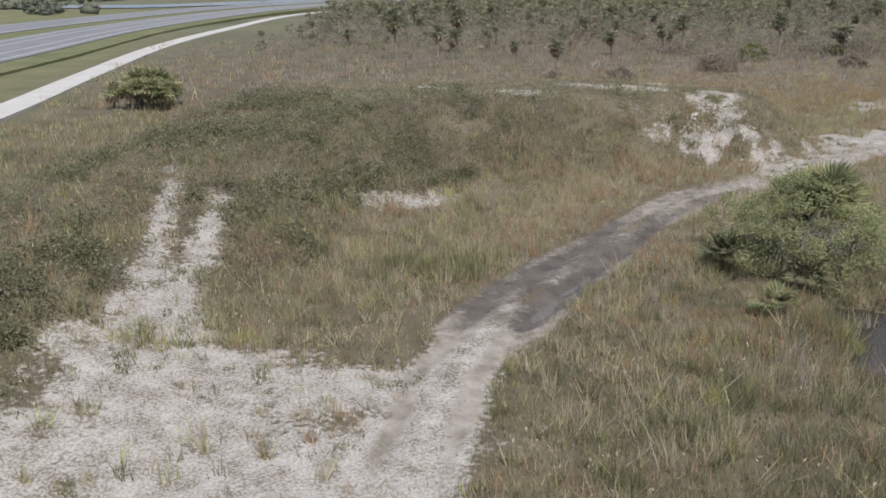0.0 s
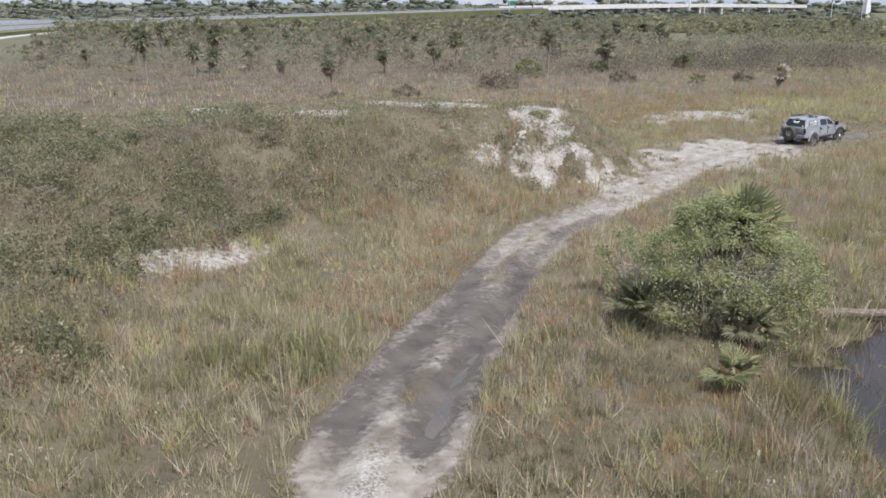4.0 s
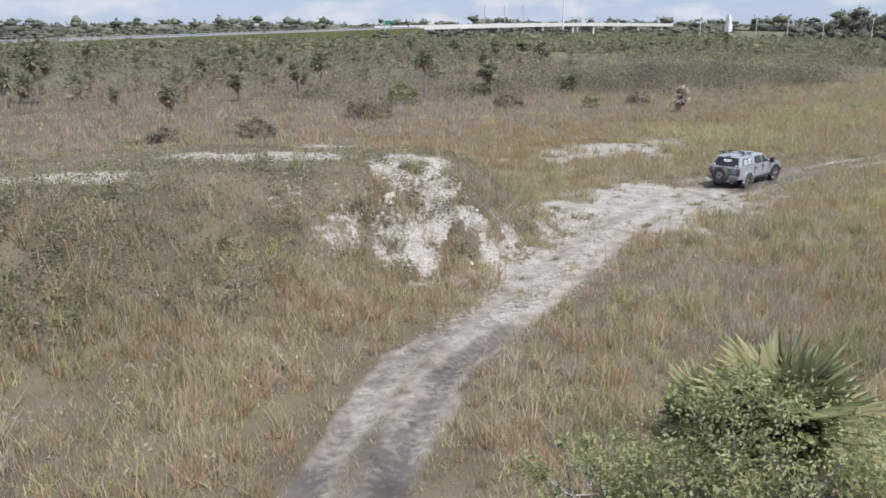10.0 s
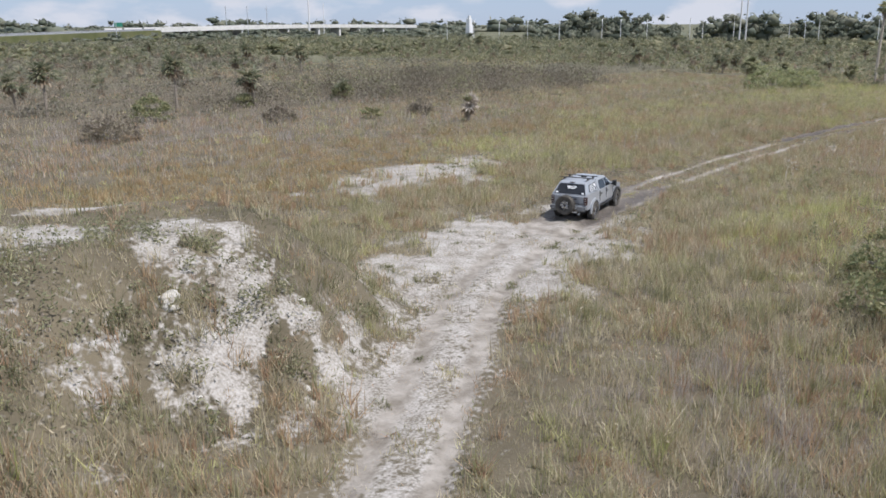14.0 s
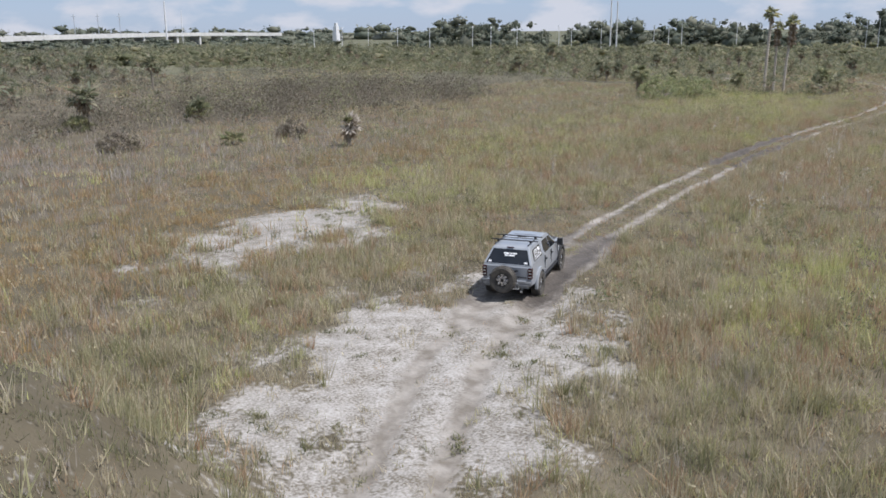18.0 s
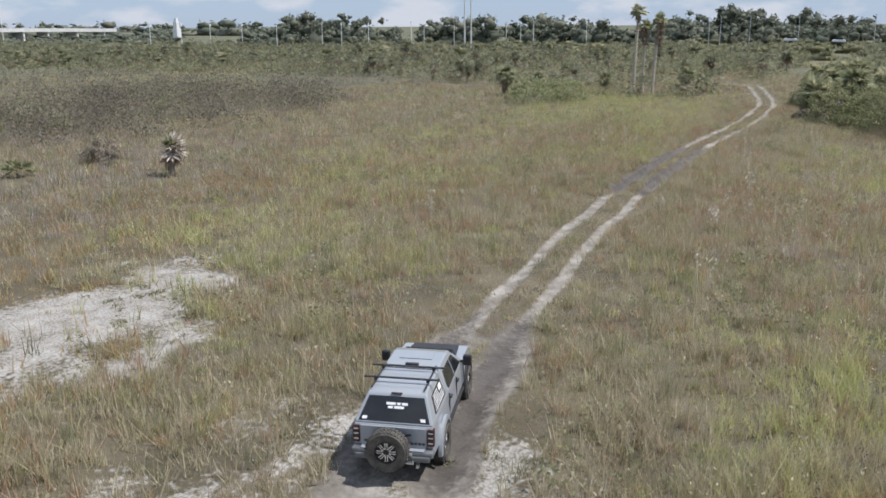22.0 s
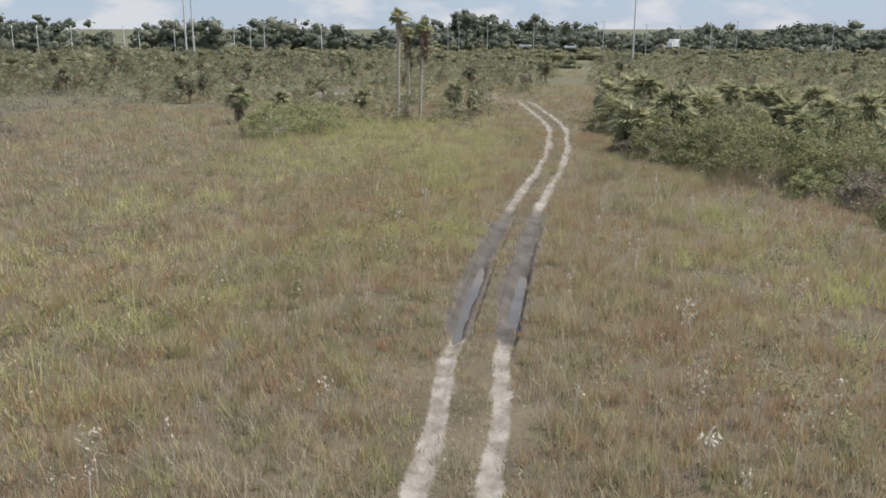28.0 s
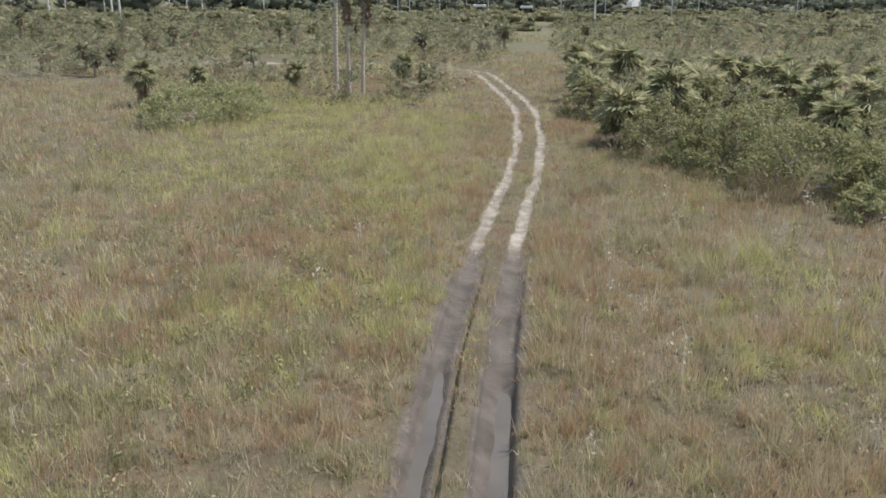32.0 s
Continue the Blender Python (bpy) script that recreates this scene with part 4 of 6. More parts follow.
palm((149.2, 59.3, gz(149.2, 59.3)), 9.3, 1.15, 64, "tall slender palm with a long dry skirt", "tall_palm", "tall palms at the track bend", 16, 0.16, (0.3, 0.1), 15, 0.65, M_PALEBARK, 2.4)
palm((150.0, 58.1, gz(150, 58.1)), 10.0, 1.3, 72, "tall slender palm with a long dry skirt", "tall_palm", "tall palms at the track bend", 20, 0.17, (0.4, -0.5), 15, 0.65, M_PALEBARK, 2.9)

# ---- cabbage palms in the field ----
kinds_ = [palm((9.6, 104, 0), 3.0, 1.5, 14, "short cabbage palm with a dark green crown and dry skirt", group="cabbage palms in the field", fronds=24, fingers=5, leaf=M_FANDARK, lean=(0.5, 0)),
          palm((24, 98, 0), 2.0, 1.6, 22, "stunted cabbage palm with many dry fronds", group="cabbage palms in the field", fronds=20, fingers=5, leaf=M_FANDARK, lean=(-0.3, 0.2)),
          palm((57.6, 104, 0), 4.6, 1.8, 10, "cabbage palm with a pale trunk and round crown", group="cabbage palms in the field", fronds=30, fingers=5, leaf=M_FANDARK, lean=(0.2, 0.2)),
          palm((65.6, 100.5, 0), 3.2, 1.9, 24, "cabbage palm with a shaggy dry skirt", group="cabbage palms in the field", fronds=26, fingers=5, leaf=M_FANDARK, lean=(-0.4, 0.1))]


def thicket(x, y):
    """Where palmetto scrub covers the ground, 0 to 1."""
    x, y = np.asarray(x, float), np.asarray(y, float)
    north = step(104, 150, y - 0.10 * (x - 20) + 34 * (fbm(x, y, 22, 81) - 0.5) + 16 * (fbm(x, y, 6, 85) - 0.5)) * (x < 90 + 0.5 * (y - 100)) * step(-24, -14, x)
    edge = np.interp(x, [60, 86, 105, 113, 129, 150, 170, 400], [-30, 14, 20, 26, 36, 39.5, 40, 40])
    south = step(0, 5, edge - y) * step(84, 90, x)
    east = step(0, 6, x - np.interp(y, [40, 47, 55, 66, 80, 110], [190, 146, 139, 131, 150, 165])) * (y > 46)
    grey = blob(x, y, 116, 104, 44, 19, 8, 0.3, 82, 20)
    d = along(x, y, TRACK)[0]
    t = np.maximum(np.maximum(north, south), east) * (1 - 0.6 * grey) * step(4, 6.5, d)
    return t * (1 - 0.9 * blob(x, y, 146, 88, 10, 4, 0, 0.4, 83))


p = scatter(9000, (-30, 260, -60, 260), lambda x, y: 0.016 * thicket(x, y) * (np.hypot(x - 60, y - 40) < 230))
for x, y in ((77, 99), (20, 110), (34, 108), (44, 106), (2, 106), (12, 116)):
    p = np.vstack([p, [x, y]])
for x, y in p[-150:]:
    copy_thing(kinds_[rng.integers(4)], pose(x, y, gz(x, y) - 0.1, 0, 0, rng.uniform(0, 360)) @ Matrix.Scale(rng.uniform(0.7, 1.15), 4))
skirted = [palm((138.5, 26.5, 0), 2.5, 1.4, 32, "cabbage palm with brown hanging skirt in a thicket", "cabbage_palm", "skirted palms of the thicket", 40, 0.2, (0.3, 0.1), 12, 0.5, None, 1.3, M_THICKETFAN, -65),
           palm((141, 23.0, 0), 1.8, 1.45, 24, "short cabbage palm with dry brown skirt in a thicket", "cabbage_palm", "skirted palms of the thicket", 40, 0.2, (-0.2, 0.2), 12, 0.5, None, 0.8, M_THICKETFAN, -65)]
for x, y in ((136, 29), (143, 21), (140.5, 20), (145, 19), (143.5, 16.5), (147, 15), (139, 17.5), (134, 24), (130.5, 28.5), (133.5, 32.5), (127, 32), (123, 35.2), (150, 24), (154, 32.5), (158, 33.5), (151, 35.5), (148, 36.6), (162, 31), (156, 28),
             (166, 34), (171, 32.5), (176, 36), (146, 30), (142, 36), (137.5, 36.8), (121, 22.5), (118, 17.5), (114, 14), (125, 19), (129, 22), (152, 18), (157, 21), (149, 10), (141, 11), (133, 15), (127, 12), (109, 12), (103, 15.5),
             (158, 52.5), (164, 56), (155, 66), (139, 76), (148, 74)):
    copy_thing(skirted[rng.integers(2)], pose(x, y, gz(x, y) - 0.1, 0, 0, rng.uniform(0, 360)) @ Matrix.Scale(rng.uniform(1.1, 1.5) if y < 38 else rng.uniform(0.8, 1.2), 4))
M_PALEDEAD = leafy("bleached_fronds", (0.42, 0.37, 0.31), (0.56, 0.50, 0.43), (0.34, 0.29, 0.23), translucent=0.2)
palm((71.0, 71.2, gz(71.0, 71.2)), 1.7, 1.2, 10, "dying stunted palm with pale dry fronds", "stunted_palm", "", 30, 0.2, (0.1, 0), 7, 0.7, leaf=M_PALEDEAD)
mesh_part("green_fronds", frond_ring(1.9, 7, 0.5, 0.6, 30, 85, 7), M_FAN, bpy.data.objects["stunted_palm"], "few green fronds at the top")
palmetto(66, 80, 0.3, 1.0, 12, "low palmetto on the sedge flat")

# ---- palmetto scrub, brush and weeds ----
def in_sight(x, y):
    """The sector of the scrub that lies ahead of the drive."""
    az = np.degrees(np.arctan2(x - 20, y - 10))
    return (az > -35) & (az < 122)


q = scatter(150000, (-60, 330, -110, 400), lambda x, y: 0.85 * thicket(x, y) * in_sight(x, y) * (1 - 0.3 * (y > 95) * (x < 110)) * np.clip(1.25 - np.hypot(x - 60, y - 40) / 420, 0.15, 1))
q = q[:7400]
reach = np.hypot(q[:, 0] - 60, q[:, 1] - 40)
big = (0.80 + 0.0045 * reach) * rng.uniform(0.55, 1.45, len(q))
hum = big * rng.uniform(0.65, 1.5, len(q)) * (0.55 + 0.9 * vnoise(q[:, 0], q[:, 1], 9, 84))
low_ = on_ground(q) + np.c_[np.zeros((len(q), 2)), hum * 0.30]


def leafy_shells(centres, radii, per, leaf):
    """Leaves laid over the upper part of uneven rounded clumps."""
    n_ = len(centres) * per
    u_ = rng.normal(0, 1, (n_, 3))
    u_[:, 2] = np.abs(u_[:, 2]) - 0.25
    u_ /= np.linalg.norm(u_, axis=1)[:, None]
    p_ = np.repeat(centres, per, 0) + u_ * np.repeat(radii, per, 0) * rng.uniform(0.55, 1.1, (n_, 1))
    return leaf_cards(p_, np.repeat(leaf, per) * rng.uniform(0.7, 1.3, n_))


wide_ = np.where(reach > 55, 1.3, 1.0)
north_ = (q[:, 1] > 92) & (q[:, 0] < 92 + 0.5 * (q[:, 1] - 100))
for key_, mat_, lab_, m_, per_ in (("scrub_clumps", M_CANOPY, "rounded clumps of dull green scrub with dark gaps", ~north_, 29), ("grey_scrub", M_GREYSCRUB, "grey-brown scrub between short palms", north_, 24)):
    v, f = leafy_shells(low_[m_], np.c_[big * 0.66 * wide_, big * 0.66 * wide_, hum * 0.60][m_], per_, (0.105 + 0.0011 * reach)[m_])
    tagged(new(key_, mesh_arrays(key_, v, f, mat_)), lab_, "scrub", kind="stuff")
n = 9
pick_ = rng.random(len(q)) < np.where(north_, 0.18, 0.62)
a, e = rng.uniform(0, 2 * np.pi, pick_.sum() * n), np.radians(rng.uniform(5, 85, pick_.sum() * n))
d = np.c_[np.cos(a) * np.cos(e), np.sin(a) * np.cos(e), np.sin(e)]
size = np.repeat(0.36 + 0.0010 * reach[pick_], n) * rng.uniform(0.7, 1.3, len(d))
c = np.repeat(low_[pick_], n, 0) + d * np.repeat(np.c_[big * 0.75, big * 0.75, hum * 0.66][pick_], n, 0) * rng.uniform(0.7, 1.1, (len(d), 1))
v, f = fans(c, d + np.array([0, 0, 0.35]), size, 7, True)
tagged(new("palmetto_scrub", mesh_arrays("palmetto_scrub", v, f, M_PALMETTO)), "wide field of dull green saw palmetto scrub", "palmetto scrub", kind="stuff")
# more distant palms, too many to tell apart
w = q[rng.random(len(q)) < 0.11 + 0.12 * (q[:, 1] > 95)]
hh = rng.uniform(1.5, 3.3, len(w))
parts_, dry_ = [], []
for k in range(12):
    a_, e_ = rng.uniform(0, 6.28, len(w)), np.radians(rng.uniform(-20, 80, len(w)))
    d = np.c_[np.cos(a_) * np.cos(e_), np.sin(a_) * np.cos(e_), np.sin(e_)]
    parts_.append(fans(np.c_[w, hh + ground_z(w[:, 0], w[:, 1])] + d * 0.6, d, np.full(len(w), 0.8), 7, True))
for k in range(8):
    a_ = rng.uniform(0, 6.28, len(w))
    d = np.c_[np.cos(a_) * 0.4, np.sin(a_) * 0.4, -np.ones(len(w))]
    dry_.append(fans(np.c_[w, hh - 0.1 - 0.1 * k] + d * 0.4, d, np.full(len(w), 0.65), 4, True))
tagged(new("field_palms", mesh_arrays("field_palms", *join_arrays(parts_), M_FANDARK)), "countless short cabbage palms over the scrub", "palm trees", kind="stuff")
tagged(new("field_palm_skirts", mesh_arrays("field_palm_skirts", *join_arrays(dry_), M_DEADFAN)), "dry hanging fronds of the short palms", "palm trees", kind="stuff")
q = q[rng.random(len(q)) < 0.22]
c = np.repeat(on_ground(q), 4, 0) + rng.normal(0, 0.5, (len(q) * 4, 3)) * np.array([1, 1, 0.3])
c[:, 2] += rng.uniform(0.3, 1.2, len(c))
d = np.c_[rng.normal(0, 1, (len(c), 2)), rng.uniform(-1.2, 0.1, len(c))]
v, f = fans(c, d, rng.uniform(0.4, 0.8, len(c)), 5)
tagged(new("dead_palmetto_leaves", mesh_arrays("dead_palmetto_leaves", v, f, M_DEADFAN)), "dry brown palmetto leaves among the scrub", "palmetto scrub", kind="stuff")


def clumps(name, points, height, radius, per, leaf, mat, label, category):
    k = len(points)
    h, r = height * rng.uniform(0.5, 1.3, k), radius * rng.uniform(0.6, 1.3, k)
    u = rng.normal(0, 0.5, (k * per, 3))
    c = np.repeat(on_ground(points), per, 0)
    c[:, 0] += u[:, 0] * np.repeat(r, per)
    c[:, 1] += u[:, 1] * np.repeat(r, per)
    c[:, 2] += np.repeat(h, per) * rng.uniform(0.05, 1.0, k * per) * np.exp(-0.6 * (u[:, 0] ** 2 + u[:, 1] ** 2))
    v, f = leaf_cards(c, np.full(k * per, leaf))
    tagged(new(name, mesh_arrays(name, v, f, mat)), label, category, kind="stuff")


def twigs(name, points, height, count, spread, mat, label):
    k = len(points)
    v, f = blades(on_ground(points), height * rng.uniform(0.4, 1.3, k), np.full(k, 0.045), 1.2, count, spread * rng.uniform(0.6, 1.3, k), False)
    tagged(new(name, mesh_arrays(name, v, f, mat)), label, "brush", kind="stuff")


def slope(x, y):
    return step(0.35, 1.0, mound(x, y)) * (1 - step(36, 39, y)) * (1 - step(16, 20, x)) * (1 - step(0.2, 0.5, sand_mask(x, y))) * (0.6 + 0.4 * step(0.38, 0.6, fbm(x, y, 5, 91)))


def brushland(x, y):
    """Patches of leafless brush with grassy gaps."""
    return blob(x, y, 116, 106, 44, 19, 8, 0.6, 82, 20) * step(0.36, 0.56, 0.6 * fbm(x, y, 11, 86) + 0.4 * fbm(x, y, 4, 87))


clumps("slope_weeds", scatter(5200, (-26, 20, -6, 40), slope), 0.8, 0.7, 34, 0.055, M_WEED, "dark leafy weeds covering the slope of the sand ridge", "weeds")
clumps("brown_weeds", scatter(3000, (-26, 20, -6, 40), lambda x, y: slope(x, y) * step(0.42, 0.58, fbm(x, y, 3.2, 107))), 0.85, 0.8, 36, 0.055, M_WEEDBROWN, "dry brown leafy weeds on the slope of the sand ridge", "weeds")
M_DARKSHRUB = leafy("dark_shrub_leaves", (0.11, 0.12, 0.065), (0.18, 0.185, 0.10), (0.27, 0.26, 0.155), rough=0.6, spread=0.45, scale=1.4)
for key_, mat_, part_, lab_ in (("slope_bushes", M_DARKSHRUB, 108, "low rounded green bushes on the weedy slope"), ("dry_slope_bushes", M_WEEDBROWN, 109, "low rounded brown bushes on the weedy slope")):
    q = scatter(3600, (-22, 14, 2, 36), lambda x, y: 0.7 * slope(x, y) * step(0.42, 0.58, fbm(x, y, 4.5, part_)) * (1 - 0.75 * step(2, 8, x)) * (1 if part_ == 108 else 0.35))
    r_ = rng.uniform(0.3, 0.85, len(q))
    v, f = leafy_shells(on_ground(q) + np.c_[np.zeros((len(q), 2)), 0.25 * r_], np.c_[r_, r_, r_ * rng.uniform(0.7, 1.2, len(q))], 130, np.full(len(q), 0.062))
    tagged(new(key_, mesh_arrays(key_, v, f, mat_)), lab_, "bushes", kind="stuff")
twigs("grey_brush", scatter(7000, (60, 190, 72, 145), lambda x, y: 0.6 * brushland(x, y)), 1.9, 16, 0.6, M_BRUSH, "grey-brown leafless brush on the flat")
clumps("field_shrubs", scatter(9000, (-40, 300, -100, 300), lambda x, y: 0.12 * thicket(x, y) * in_sight(x, y)), 1.9, 1.5, 60, 0.14, M_SHRUB, "mixed low green shrubs among palmettos", "shrubs")
clumps("flat_shrubs", scatter(5200, (40, 240, 92, 215), lambda x, y: 0.55 * (1 - 0.8 * thicket(x, y)) * step(0.38, 0.6, fbm(x, y, 9, 94)) * in_sight(x, y)), 1.5, 1.7, 46, 0.16, M_GREYSCRUB, "low grey-green shrubs spread over the flat", "shrubs")
twigs("scrub_brush", scatter(14000, (-18, 130, 66, 300), lambda x, y: 0.24 * step(80, 105, y + 14 * (fbm(x, y, 15, 92) - 0.5))), 1.5, 26, 0.5, M_BRUSH, "grey-brown dead brush between palms")
M_BRUSHDARK = leafy("dark_brush", (0.135, 0.115, 0.088), (0.20, 0.172, 0.13), (0.165, 0.155, 0.10), scale=0.5, spread=0.4, translucent=0.3)
for key_, mat_, lab_, n_ in (("brush_mounds", M_BRUSHDARK, "rounded mounds of grey-brown leafless brush on the flat", 1500), ("leafy_mounds", M_SHRUB, "rounded leafy mounds among grey brush", 330)):
    q = scatter(n_, (60, 190, 72, 145), lambda x, y: 0.85 * brushland(x, y))
    r_ = rng.uniform(1.3, 3.3, len(q))
    v, f = leafy_shells(on_ground(q) + np.c_[np.zeros((len(q), 2)), 0.12 * r_], np.c_[r_, r_, r_ * rng.uniform(0.75, 1.55, len(q))], 220, np.full(len(q), 0.125))
    tagged(new(key_, mesh_arrays(key_, v, f, mat_)), lab_, "brush", kind="stuff")
clumps("face_weeds", scatter(1500, (13, 28, 27, 40), lambda x, y: 0.8 * blob(x, y, 20.6, 33.3, 5.2, 3.2, -28, 0.5, 33) * (fbm(x, y, 1.3, 34) < 0.50)), 0.5, 0.35, 30, 0.06, M_WEED, "small dry weeds on the bare sand face", "weeds")

clumps("tall_weeds", scatter(13000, (44, 150, 12, 74), lambda x, y: 0.34 * growth(x, y) * step(0.48, 0.66, fbm(x, y, 6, 88)) * (near_track(x, y) > 2.6)), 1.2, 0.36, 26, 0.07, M_SHRUB, "dark green leafy weeds standing over the grass", "weeds")
q = scatter(2600, (-3, 12, 6, 20), lambda x, y: 0.6 * np.maximum(blob(x, y, 3.4, 11.6, 3.4, 1.2, 50, 0.6, 95), 0.8 * blob(x, y, 0.4, 11.0, 2.2, 1.0, 80, 0.6, 96)) * growth(x, y))
v, f = blades(on_ground(q), rng.uniform(0.6, 1.15, len(q)), np.full(len(q), 0.028), 0.3, 8, np.full(len(q), 0.2))
tagged(new("reeds", mesh_arrays("reeds", v, f, M_REED)), "tall yellow-green reeds along the mud", "reeds", kind="stuff")

# seed plumes standing over the grass
q = np.vstack([scatter(420, (58, 112, 18, 40), lambda x, y: 0.45 * step(0.42, 0.6, fbm(x, y, 7, 89)) * (near_track(x, y) > 3)), scatter(60, (60, 100, 45, 56), lambda x, y: 0.2 * np.ones(len(x))),
               [(98.6, 47.9), (101.3, 34.9), (87.7, 36.7), (83.2, 32.6), (79.1, 35.4), (105.5, 28.4), (102.4, 26.2), (93.7, 48.3), (82.3, 39.5), (70.3, 35.9),
                (84.1, 32.9), (82.0, 31.3), (77.8, 28.0), (76.7, 27.6), (67.5, 49.8), (69.9, 30.1), (60.7, 34.8), (60.2, 34.3), (79.5, 35.5)]])
k = 30
big_ = np.repeat(np.where(np.arange(len(q)) < len(q) - 19, rng.uniform(0.5, 1.1, len(q)), rng.uniform(1.1, 1.6, len(q))), k)[:, None]
c = np.repeat(on_ground(q), k, 0) + rng.normal(0, 1, (len(q) * k, 3)) * np.array([0.11, 0.11, 0.19]) * big_
c[:, 2] += np.repeat(rng.uniform(0.85, 1.25, len(q)), k)
v, f = leaf_cards(c, np.full(len(c), 0.052) * big_[:, 0], 1.2)
sv, sf = blades(on_ground(q), np.full(len(q), 1.2), np.full(len(q), 0.03), 0.05, 3, np.full(len(q), 0.05))
tagged(new("seed_plumes", mesh_arrays("seed_plumes", *join_arrays([(v, f), (sv, sf)]), M_PLUME)), "pale fluffy seed plumes over tall grass", "grass", kind="stuff")

# tufts and litter on the bare sand
q = scatter(52000, (-14, 58, -14, 58), lambda x, y: 0.5 * step(0.40, 0.62, fbm(x, y, 1.5, 97)) * step(0.45, 0.7, sand_mask(x, y)) + 0.02 * bare_track(x, y)[0])
v, f = blades(on_ground(q), rng.uniform(0.03, 0.14, len(q)), np.full(len(q), 0.016), 1.0, 6, np.full(len(q), 0.08), False)
tagged(new("sand_litter", mesh_arrays("sand_litter", v, f, M_BROWN)), "dry brown litter strewn over bare white sand", "litter", kind="stuff")
q = scatter(6500, (-14, 58, -14, 58), lambda x, y: 0.9 * step(0.44, 0.60, fbm(x, y, 2.2, 103)) * step(0.45, 0.7, sand_mask(x, y)) * (near_track(x, y) > 0.7))
r_ = rng.uniform(0.5, 1.4, len(q))
v, f = blades(on_ground(q), 0.15 * r_, np.full(len(q), 0.024), 1.2, 40, 0.125 * r_, True)
tagged(new("sand_tufts", mesh_arrays("sand_tufts", v, f, M_DARK)), "small grass tufts dotted over bare white sand", "grass", kind="stuff")

def rock(x, y, size, mat, label):
    bm = bmesh.new()
    bmesh.ops.create_icosphere(bm, subdivisions=3, radius=size)
    for v in bm.verts:
        v.co *= 1 + 0.45 * noise.noise(v.co * (1.6 / size) + Vector((x, y, 0)))
        v.co.z *= 0.75
    ob = part("rock", bm, mat)
    ob.location = (x, y, gz(x, y) + size * 0.2)
    ob.rotation_euler = (0.2 * x, 0.3 * y, x + y)
    return tagged(ob, label, "rock", "rocks on the sand face")


rock(19.6, 32.8, 0.30, M_ROCK, "pale limestone block in the bare sand face")
for x, y, r in ((21.4, 31.4, 0.16), (22.6, 31.9, 0.12), (20.6, 34.2, 0.14), (23.4, 32.4, 0.18), (18.6, 31.6, 0.13), (22.0, 33.6, 0.11), (24.2, 31.6, 0.15), (21.9, 30.2, 0.17), (19.2, 30.8, 0.12), (20.3, 31.9, 0.2)):
    rock(x, y, r * 0.55, M_ROCK, "small pale stone on the bare sand slope")
for x, y in ((22.2, 30.6), (20.9, 32.9)):
    rock(x, y, 0.13, M_LOG, "dark clod of earth on the sand slope")

# ---- water ----
def sheet(name, line, half, z, mat, label, category):
    bm = bmesh.new()
    rows = []
    for k, p in enumerate(line):
        a, b = Vector(line[max(k - 1, 0)][:2]), Vector(line[min(k + 1, len(line) - 1)][:2])
        t = (b - a).normalized()
        nrm = Vector((-t.y, t.x))
        w = half(k / (len(line) - 1)) if callable(half) else half
        zz = p[2] if len(p) > 2 else z
        rows.append([bm.verts.new((p[0] + nrm.x * w * s, p[1] + nrm.y * w * s, zz)) for s in (-1, 1)])
    for u, v in zip(rows[:-1], rows[1:]):
        bm.faces.new((u[0], v[0], v[1], u[1]))
    bmesh.ops.recalc_face_normals(bm, faces=bm.faces)
    for fc in bm.faces:
        if fc.normal.z < 0:
            fc.normal_flip()
    ob = part(name, bm, mat)
    return tagged(ob, label, category, kind="structure")


sheet("water", [(8, -4), (14, -1), (20, 2), (26, 5), (36, 9)], lambda t: 8.0, -0.26, M_WATER, "dark still marsh water between sedges", "water")
def puddle(name, line, half, z, label):
    """Water that fills the low part of a rut; the ground cuts its outline."""
    sheet(name, line, half, z, M_PUDDLE, label, "puddle")


puddle("puddle_1", [(75.0 + 1.0 * k, 43.1) for k in range(20)], 0.55, -0.455, "rainwater standing in a wheel rut")
puddle("puddle_2", [(77.0 + 1.0 * k, 41.35) for k in range(16)], 0.5, -0.455, "rainwater standing in a wheel rut")
puddle("puddle_3", [(4.5, 6.3), (6.2, 8.6), (8.0, 11.1), (9.7, 13.4), (11.4, 15.6)], 0.95, -0.33, "shallow grey water on the muddy track")
sheet("pond", [(-190, 420), (-110, 400), (-60, 450), (-20, 540)], lambda t: 26, 0.35, M_POND, "pale pond beside the highway", "water")


# ---- highway, path and far structures ----
def ribbon(name, line, offset, half, mat, label, category, lift=0.0, thick=1.0):
    bm = bmesh.new()
    rows = []
    for k, p in enumerate(line):
        a, b = Vector(line[max(k - 1, 0)][:2]), Vector(line[min(k + 1, len(line) - 1)][:2])
        t = (b - a).normalized()
        nx_, ny_ = -t.y, t.x
        rows.append([bm.verts.new((p[0] + nx_ * (offset + s * half), p[1] + ny_ * (offset + s * half), p[2] + lift - z)) for s, z in ((-1, thick), (-1, 0), (1, 0), (1, thick))])
    for u, v in zip(rows[:-1], rows[1:]):
        for i in range(3):
            bm.faces.new((u[i], v[i], v[i + 1], u[i + 1]))
    bmesh.ops.recalc_face_normals(bm, faces=bm.faces)
    ob = part(name, bm, mat)
    return tagged(ob, label, category, kind="structure")


